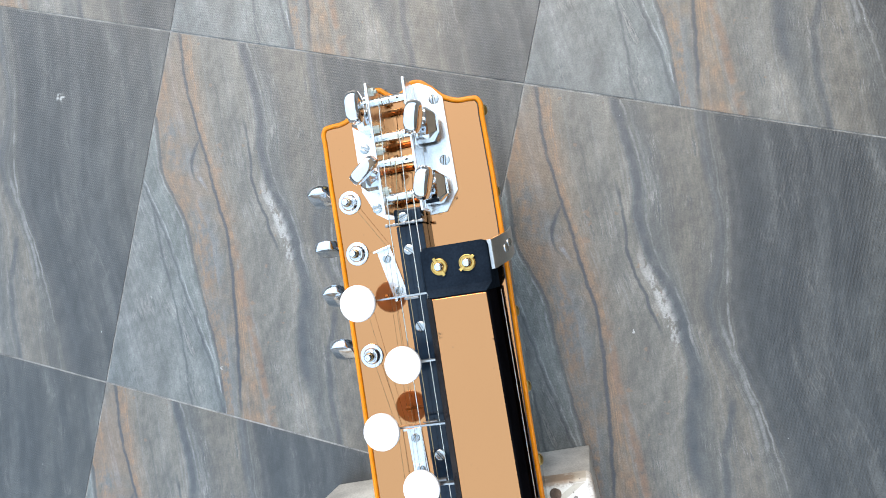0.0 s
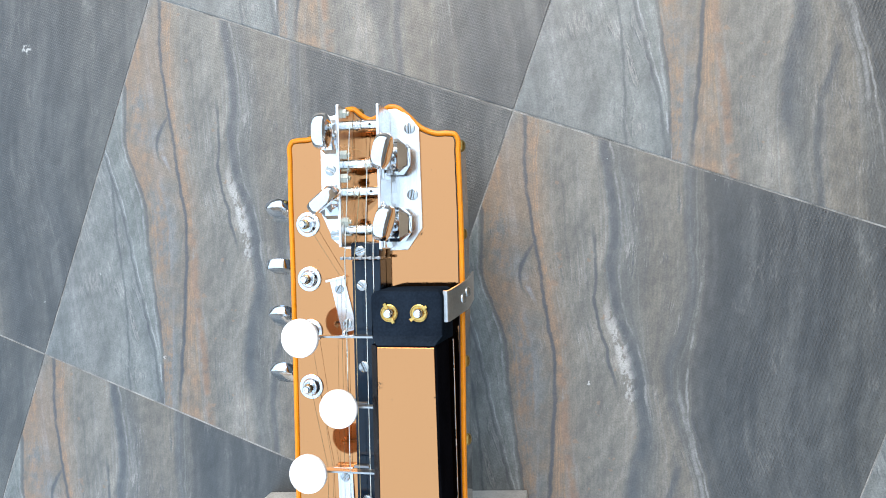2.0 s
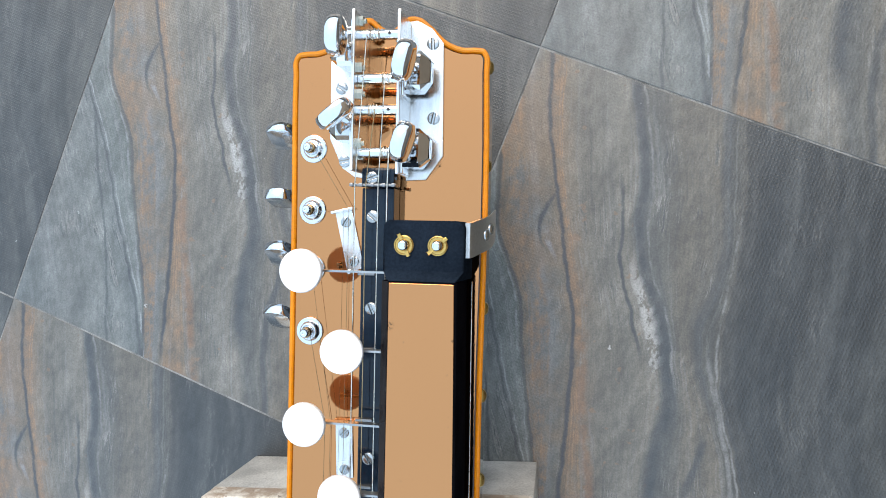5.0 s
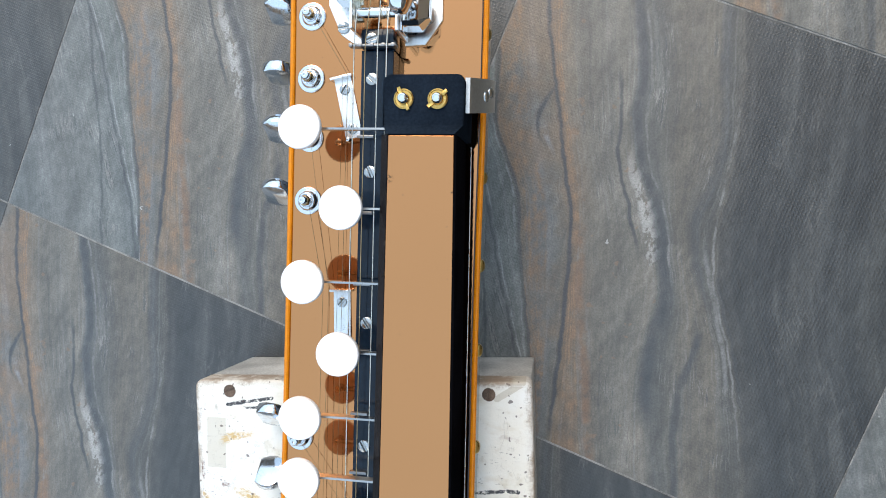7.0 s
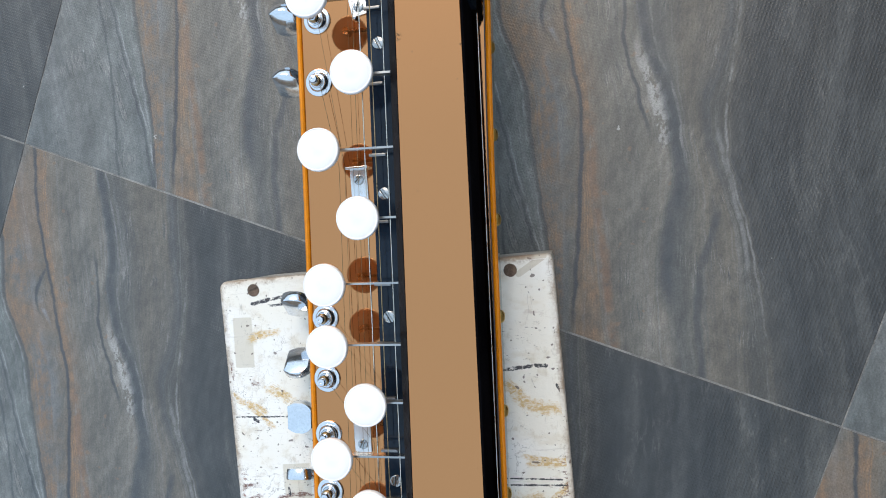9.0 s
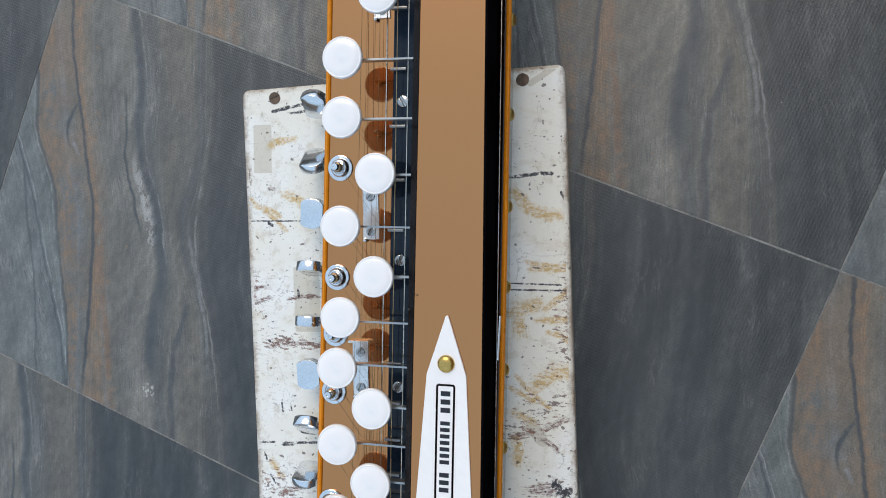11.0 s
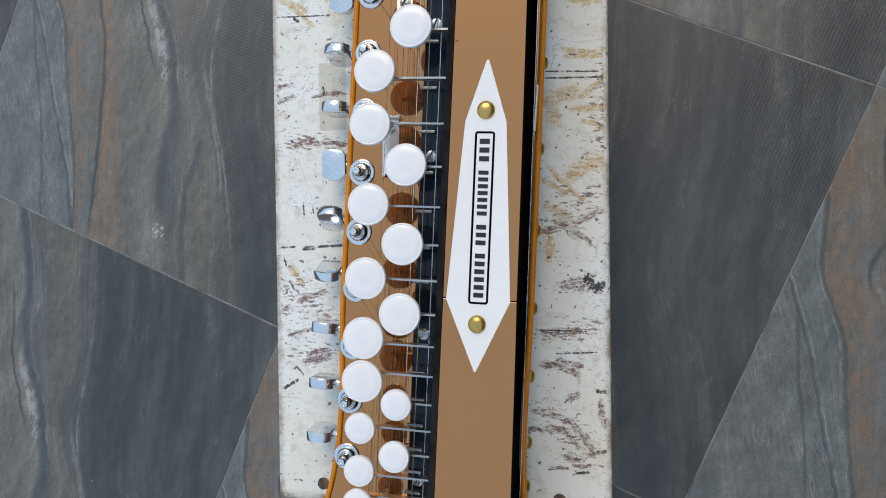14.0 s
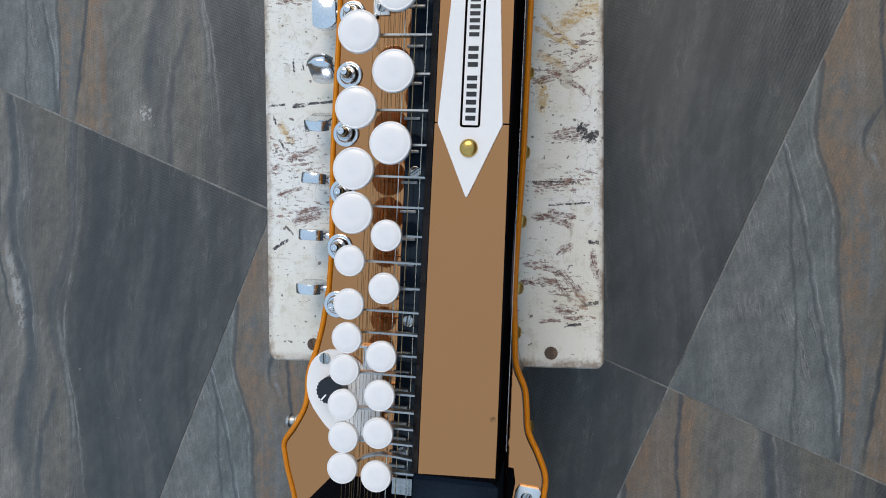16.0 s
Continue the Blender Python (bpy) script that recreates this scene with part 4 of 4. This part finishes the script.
def cap_mesh(r):
    bm = bmesh.new()
    lathe(bm, [(0, -.0052), (r * .86, -.0052), (r * .95, -.0046), (r, -.0034), (r, -.0014), (r * .985, -.0005), (r * .955, 0), (r * .925, 0), (r * .905, -.00035), (r * .88, -.0001), (r * .5, -.00008), (.0028, -.0001), (.0022, -.00006), (0, -.00006)], 48)
    bmesh.ops.recalc_face_normals(bm, faces=bm.faces)
    for f in bm.faces:
        f.smooth = True
    me = bpy.data.meshes.new("key")
    bm.to_mesh(me)
    bm.free()
    me.materials.append(KEY_WHITE)
    return me


bm = bmesh.new()
box(bm, (-.0094, -.0010, .1629), (.0022, .0010, .1660), .0004)
fret = None
for n in range(1, 32):
    at = pose(0, BRIDGE + SCALE * 2 ** (-(n - 1) / 12) - .0024, 0)
    if fret is None:
        fret = part("fret", bm, DARK_STEEL, rail, "dull steel fret bar", at=at)
    else:
        again("fret", fret.data, rail, "dull steel fret bar", at=at)

BIG, SMALL = cap_mesh(.0140), cap_mesh(.0104)
for n in range(1, 32):
    ly = BRIDGE + SCALE * 2 ** (-(n - 1) / 12)
    dx, dy = OFFSET.get(n, (0, 0))
    bx, by = (-.0109 if n in INNER else -.0350) + dx, ly + dy
    wob = random.uniform(-1.5, 1.5), random.uniform(-1.5, 1.5)
    key = again("key", BIG if n < 19 else SMALL, zither, "large round white key" if n < 19 else "small round white key", at=pose(bx, by, .1940, *wob, 0))
    bm = bmesh.new()
    run = [Vector((bx - .002, ly, 0)), Vector((.0165, ly, 0))]
    if abs(dy) > .006:
        run = spline([(bx - .002, by, 0), (bx + .005, by - dy * .12, 0), (bx + .0115, by - dy * .72, 0), (bx + .0165, ly, 0), (.0165, ly, 0)], 5)
    tops = []
    for s in (-.00065, .00065):
        for z in (.1792, .1855):
            tops.append([bm.verts.new((p.x, p.y + s, z)) for p in run])
    a0, a1, b0, b1 = tops
    for k in range(len(run) - 1):
        for p, q in ((a0, a1), (a1, b1), (b1, b0), (b0, a0)):
            bm.faces.new((p[k], p[k + 1], q[k + 1], q[k]))
    for k in (0, -1):
        bm.faces.new((a0[k], a1[k], b1[k], b0[k]))
    part("lever", bm, STEEL, key, "flat steel lever")
    bm = bmesh.new()
    lathe(bm, [(.0026, 0), (.0026, .0090)], 12)
    part("stem", bm, CHROME, key, at=pose(bx, by, .1800))

# ---- side tuners: posts through the top, chrome knobs along the flank ----
POST_Y = (.4938, .4512, .4102, .3668, .2005, .1570, .1170, .0755, .0331, -.0108, -.0540, -.0956, -.1381, -.1780, -.2198)
KNOB_Y = (.5060, .4603, .4194, .3729, .2080, .1645, .1228, .0800, .0386, -.0035, -.0448, -.0853, -.1288, -.1708, -.2107)
TWIST = (56, 74, 54, 55, 50, -46, 4, 74, 86, 3, 54, -66, 88, 90, -84)
bm = bmesh.new()
lathe(bm, [(.0098, 0), (.0098, .0007), (.0095, .0011), (.0086, .0014), (.0077, .0012), (.0070, .0013), (.0064, .0030), (.0056, .0040), (.0048, .0042), (.0043, .0030), (.0030, .0027)], 48)
bushing = part("tuner_post", bm, CHROME, zither, "chrome post bushing", at=pose(-.0485, POST_Y[0], TOP - .0004), sharp=75)
bm = bmesh.new()
lathe(bm, [(.0031, 0), (.0031, .0062), (.0023, .0076), (.0023, .0090), (.0030, .0096), (.0030, .0128), (.0024, .0136), (.0009, .0138), (.0008, .0130), (0, .0130)], 22)
shaft = part("post", bm, CHROME, bushing, at=pose(-.0485, POST_Y[0], TOP - .0004))
bm = bmesh.new()
for k in range(4):
    tube(bm, [(.0033 * math.cos(a), .0033 * math.sin(a), .0070 + .0007 * k) for a in (2 * math.pi * j / 14 for j in range(14))], .0004, 5, closed=True)
coil = part("string_coil", bm, STRING_BRONZE, bushing, at=pose(-.0485, POST_Y[0], TOP - .0004))
bm = bmesh.new()
side = [(.0020, .0074), (-.0010, .0104), (-.0045, .0119), (-.0105, .0119), (-.0145, .0104), (-.0168, .0088)]
prism(bm, side + [(x, -y) for x, y in side[::-1]], -.0041, .0041)
rims = [e for e in bm.edges if abs(e.verts[0].co.z - e.verts[1].co.z) < 1e-6]
bmesh.ops.bevel(bm, geom=rims, offset=.0011, segments=2, profile=.5, affect="EDGES")
lathe(bm, [(.0026, 0), (.0026, .012), (.0035, .012), (.0035, .016)], 14, pose(-.001, 0, 0, 0, 90, 0))
knob = None
for k, (py, ky, tw) in enumerate(zip(POST_Y, KNOB_Y, TWIST)):
    px = -.0482 - .0100 * max(0, .40 - py) / .62
    at = pose(px, py, TOP - .0004, random.uniform(-.6, .6), random.uniform(-.6, .6), 40 * k)
    edge = -.0652 - .006 * max(0, .30 - ky) / .55
    kat = pose(edge - .0075, ky, .1255, tw, 0, random.uniform(-3, 3))
    if k == 0:
        bushing.matrix_basis = zither.matrix_basis.inverted() @ at
        knob = part("knob", bm, KNOB_CHROME, bushing, "faceted chrome tuning knob", at=kat, sharp=24)
    else:
        b = again("tuner_post", bushing.data, zither, "chrome post bushing", at=at)
        again("post", shaft.data, b, at=at)
        again("string_coil", coil.data, b, at=at)
        again("knob", knob.data, b, "faceted chrome tuning knob", at=kat)

# ---- head: two angle brackets, four machine heads ----
bm = bmesh.new()
prism(bm, [(-.0358, .5560), (-.0340, .5660), (-.0270, .5765), (-.0100, .5790), (-.0100, .4735), (-.0180, .4745), (-.0268, .4805), (-.0358, .5005)], TOP - .0002, TOP + .0018, .0003)
box(bm, (-.0120, .4760, TOP + .0018), (-.0098, .5790, .1800), .0008)
left_bracket = part("bracket", bm, ALUMINIUM, zither, "bright aluminium angle bracket", sharp=12)
bm = bmesh.new()
prism(bm, [(.0180, .5790), (.0245, .5795), (.0345, .5740), (.0425, .5640), (.0434, .4890), (.0320, .4728), (.0180, .4722)], TOP - .0002, TOP + .0018, .0003)
box(bm, (.0180, .4740, TOP + .0018), (.0202, .5780, .1800), .0008)
right_bracket = part("bracket", bm, ALUMINIUM, zither, "bright aluminium angle bracket", sharp=12)
for x, y, a, br in ((.0352, .5640, 92, right_bracket), (.0365, .5140, 78, right_bracket), (-.0280, .5350, 150, left_bracket), (-.0250, .4850, 10, left_bracket)):
    again("screw", SCREW, br, at=pose(x, y, TOP + .0018, 0, 0, a))


def machine_head(side, y, row, turn, lean):
    """A geared housing outside its bracket, a post across the gap and a button on top."""
    fx = -.0120 if side < 0 else .0202
    bm = bmesh.new()
    prism(bm, [(-.0105, -.0098), (-.0105, .0098), (-.0078, .0124), (.0078, .0124), (.0105, .0098), (.0105, -.0098), (.0078, -.0124), (-.0078, -.0124)], 0, .0176, .0060, 1)
    m = pose(fx, y, .1640, 0, 90 * side, 0)
    bmesh.ops.transform(bm, matrix=m, verts=bm.verts)
    housing = part("machine_head", bm, CHROME, zither, "chrome machine head with bevelled gear housing", sharp=18)
    bm = bmesh.new()
    box(bm, (min(fx, fx + side * .0016), y - .0165, .1560), (max(fx, fx + side * .0016), y + .0165, .1760), .0006)
    part("back_plate", bm, CHROME, housing)
    bx, by = fx + side * .0062, y + .001
    bm = bmesh.new()
    lathe(bm, [(.0024, .1640), (.0024, .1830), (.0034, .1835), (.0034, .1860)], 14, Matrix.Translation((bx, by, 0)))
    part("button_shaft", bm, CHROME, housing)
    # flattened oval button
    bm = bmesh.new()
    n, rings = 28, []
    for w, f in ((-.0054, .30), (-.0053, .55), (-.0048, .78), (-.0040, .92), (-.0026, .985), (-.0010, 1.0), (.0010, 1.0), (.0026, .985), (.0040, .92), (.0048, .78), (.0053, .55), (.0054, .30)):
        rings.append([bm.verts.new((w, .0128 * f * math.copysign(abs(math.cos(t)) ** .8, math.cos(t)), .0098 * f * math.copysign(abs(math.sin(t)) ** .8, math.sin(t)))) for t in (2 * math.pi * k / n for k in range(n))])
    for a, b in zip(rings, rings[1:]):
        for k in range(n):
            bm.faces.new((a[k], a[(k + 1) % n], b[(k + 1) % n], b[k]))
    bm.faces.new(rings[0]), bm.faces.new(rings[-1])
    part("button", bm, CHROME, housing, "oval chrome button", at=pose(bx - side * .0005, by, .1935, 0, lean, turn))
    # string post across the gap
    bm = bmesh.new()
    far = .0176 if side < 0 else -.0096
    x0, x1 = min(fx, far), max(fx, far)
    lathe(bm, [(.0035, 0), (.0035, (x1 - x0) * .5), (.0033, (x1 - x0) * .55), (.0035, (x1 - x0) * .6), (.0035, x1 - x0)], 18, pose(x0, row, .1690, 0, 90, 0))
    part("string_post", bm, CHROME, housing)
    bm = bmesh.new()
    mid = (x0 + x1) / 2 + (-.0055 if side < 0 else .001)
    pitch = .0019 if row > .55 else .0012
    tube(bm, [(mid + pitch * t / 6.2832 + .0005 * math.sin(1.3 * t), row + (.0038 + .0004 * math.sin(.7 * t)) * math.cos(t), .1690 + (.0038 + .0004 * math.sin(.7 * t)) * math.sin(t)) for t in (.45 * j for j in range(58))], .00044, 6)
    part("string_coil", bm, STRING_STEEL, housing, "loosely wound steel string")
    bm = bmesh.new()
    lathe(bm, [(.0011, 0), (.0011, .0006), (0, .0006)], 12, pose(x0 + (x1 - x0) * .78, row, .1722))
    part("post_hole", bm, INK, housing, "dark hole for the string")
    bm = bmesh.new()
    lathe(bm, [(.0042, 0), (.0042, .0034), (.0036, .0040), (.0020, .0040)], 6, pose(far - side * .0005, row - .001, .1650, 0, -90 * side * -1, 0))
    part("hex_nut", bm, ZINC, housing, "yellowish zinc hexagon nut")


machine_head(-1, .5570, .5650, -2, -4)
machine_head(1, .5410, .5365, -14, -6)
machine_head(-1, .5090, .5163, -52, 10)
machine_head(1, .4915, .4888, -16, -6)
for y in (.5735, .5435, .5265, .4945):
    bm = bmesh.new()
    lathe(bm, [(.0036, 0), (.0036, .0030), (.0018, .0030), (.0018, .0048), (0, .0050)], 6, pose(-.0098, y, .1700, 0, 90, 0))
    part("hex_nut", bm, ZINC, left_bracket, "yellowish zinc hexagon nut")

# ---- small bridge strips under the drones ----
for x, y, length, a in ((-.0255, .4515, .0420, 13), (-.0226, .3055, .0400, 2), (-.0284, .1445, .0400, 2), (-.0344, .0290, .0410, 2), (-.0300, -.2480, .0300, 0)):
    bm = bmesh.new()
    m = pose(x, y, 0, 0, 0, a)
    box(bm, (-.0060, -length, TOP - .0002), (.0060, -.0008, TOP + .0012), .0003, m)
    box(bm, (-.0078, -.0012, TOP - .0002), (.0078, .0006, TOP + .0058), .0004, m)
    strip = part("bridge_strip", bm, ALUMINIUM, zither, "small bent aluminium bridge strip", sharp=15)
    for d in (.0085, length - .0060):
        again("screw", SMALL_SCREW, strip, at=m @ pose(0, -d, TOP + .0012, 0, 0, 40 + 700 * d))
    bm = bmesh.new()
    lathe(bm, [(0, 0), (.0014, .0003), (.0018, .0016), (.0012, .0030), (0, .0034)], 12, m @ pose(-.0045, -length - .0005, TOP))
    part("anchor_pin", bm, CHROME, strip)

# ---- control plate, knob and pickup ----
bm = bmesh.new()
prism(bm, [(p.x, p.y) for p in spline([(-.0625, -.2532, 0), (-.0735, -.2610, 0), (-.0780, -.2750, 0), (-.0762, -.2900, 0), (-.0680, -.3030, 0), (-.0550, -.3150, 0), (-.0400, -.3190, 0), (-.0280, -.3120, 0), (-.0235, -.2950, 0), (-.0262, -.2770, 0), (-.0350, -.2640, 0), (-.0490, -.2545, 0)], 5, closed=True)], TOP - .0003, TOP + .0019, .0004)
guard = part("control_plate", bm, PLATE_WHITE, zither, "white teardrop control plate", sharp=20)
again("screw", SCREW, guard, at=pose(-.0648, -.2598, TOP + .0019, 0, 0, 95))
bm = bmesh.new()
n = 44
prism(bm, [((.0092 + .0005 * (k % 2)) * math.cos(2 * math.pi * k / n), (.0092 + .0005 * (k % 2)) * math.sin(2 * math.pi * k / n)) for k in range(n)], 0, .0125, .0008)
pot = part("volume_knob", bm, KNOB_BLACK, guard, "black fluted volume knob with a white pointer", at=pose(-.0560, -.2800, TOP + .0022))
bm = bmesh.new()
box(bm, (-.0006, .0040, .0125), (.0006, .0092, .0128), .0001)
part("pointer", bm, PLATE_WHITE, guard, "white pointer line", at=pose(-.0560, -.2800, TOP + .0022, 0, 0, 140))
bm = bmesh.new()
box(bm, (-.0405, -.3150, TOP + .0015), (-.0200, -.2660, TOP + .0062), .0015)
part("pickup", bm, PLATE_WHITE, guard, "white plastic pickup cover")

# ---- tail: black tail plate, end bracket, corner plate ----
bm = bmesh.new()
prism(bm, [(-.0790, -.3720), (-.0560, -.3465), (.0125, -.3465), (.0125, -.5200), (-.0790, -.5200)], TOP - .0003, TOP + .0030, .0006)
part("tail_plate", bm, BLACK, zither, "black tail plate under the strings")
bm = bmesh.new()
prism(bm, [(.0782, -.3425), (.0812, -.3374), (.0946, -.3384), (.0964, -.3405), (.0900, -.3700), (.0755, -.3700)], TOP - .0003, TOP + .0020, .0005)
corner = part("corner_plate", bm, ALUMINIUM, zither, "small aluminium corner plate")
again("screw", SCREW, corner, at=pose(.0865, -.3460, TOP + .0020, 0, 0, 60))
bm = bmesh.new()
prism(bm, [(.0720, -.3270), (.0762, -.3275), (.0778, -.3375), (.0735, -.3710), (.0720, -.3710)], TOP - .0003, TOP + .0026, .0004)
part("tail_trim", bm, BLACK, zither, "black trim beside the end block")
bm = bmesh.new()
box(bm, (-.0070, -.3480, .1500), (.0110, -.3360, .1640), .0008)
tail_stop = part("rail_stop", bm, STEEL, zither, "small steel stop at the rail's end")
bm = bmesh.new()
box(bm, (-.0600, BRIDGE - .004, TOP + .0026), (.0130, BRIDGE + .004, .1690), .001)
part("tail_bridge", bm, BLACK, zither, "black wooden bridge")
bm = bmesh.new()
lathe(bm, [(.0050, 0), (.0050, .003), (.0036, .0045), (.0036, .0075), (.0050, .0085), (.0042, .0105), (0, .0110)], 20, pose(-.0875, -.3130, .1340, 0, -90, 0))
part("jack_socket", bm, NICKEL, zither, "chrome jack socket")

# ---- strings ----
END = BRIDGE
for x0, xn, row, x1, r, mat in ((-.0040, -.0104, .5650, -.0098, .00036, STRING_STEEL), (.0022, -.0030, .5163, -.0026, .00032, STRING_BRONZE), (.0085, .0052, .5365, .0048, .00036, STRING_STEEL), (.0120, .0112, .4888, .0112, .00046, STRING_STEEL)):
    bm = bmesh.new()
    tube(bm, [(x0, row, .1727), (xn, .4676, .1722), (x1, END, .1695), (x1, END - .03, .1560)], r, 6)
    part("string", bm, mat, zither, "thin metal melody string")
for k, py in enumerate(POST_Y):
    px = -.0482 - .0100 * max(0, .40 - py) / .62
    x1 = (-.0200, -.0235, -.0305, -.0345, -.0150, -.0175, -.0205, -.0235, -.0262, -.0290, -.0315, -.0345, -.0375, -.0410, -.0445)[k]
    turn_y = py - 1.25 * (x1 - px) if k > 3 else (.4520, .4515, .3060, .3060)[k]
    bm = bmesh.new()
    tube(bm, [(px + .0030, py - .001, TOP + .0078), (x1, turn_y, TOP + .0064), (x1 - .0006 + .0004 * (k % 3), END, .1695), (x1, END - .03, .1560)], .00012 if k % 3 else .00016, 5)
    part("string", bm, DRONE_WIRE, zither, "fine drone string")

# ---- plain walls beyond the view, added to shape light and reflections ----
# the tall one blocks sky to the east and gives warm bounce
UNSEEN_TALL_WALL = surface("dark_brown_wall", (0.42, 0.29, 0.18), 0.85, 0.0, 0.2, 6, 0.3)
UNSEEN_LOW_WALL = surface("rough_plaster", (0.26, 0.225, 0.185), 0.85, 0.0, 0.25, 6, 0.3)
for name, lo, hi in (("wall_north", (-3.0, 3.0, -.003), (1.9, 3.15, 0.65)), ("wall_south", (-3.0, -3.15, -.003), (1.9, -3.0, 0.65)), ("wall_east", (1.9, -3.15, -.003), (2.05, 3.15, 3.2)), ("wall_west", (-3.15, -3.15, -.003), (-3.0, 3.15, 0.65))):
    bm = bmesh.new()
    box(bm, lo, hi, 0.01)
    tagged(part(name, bm, UNSEEN_TALL_WALL if name == "wall_east" else UNSEEN_LOW_WALL), "tall plain brown wall, unseen, added to shape the light" if name == "wall_east" else "low plain plastered wall, unseen, added to shape the light", "wall", kind="structure")

# ---- floor tiles ----
bm = bmesh.new()
gx, gy = PITCH / 2 - .0006, PITCH / 2 - .0008
box(bm, (-gx, -gy, -.009), (gx, gy, 0.0), 0.0004)
tile = None
for i in range(-8, 8):
    for j in range(-7, 9):
        c = CORNER + E_I * (i + .5) + E_J * (j + .5)
        at = pose(c.x, c.y, random.uniform(-.0002, .0001), random.uniform(-.02, .02), random.uniform(-.02, .02), TILE_TURN + random.uniform(-.08, .08))
        if tile is None:
            tile = part("tile", bm, TILE, floor, at=at, sharp=5)
        else:
            again("tile", tile.data, floor, at=at)
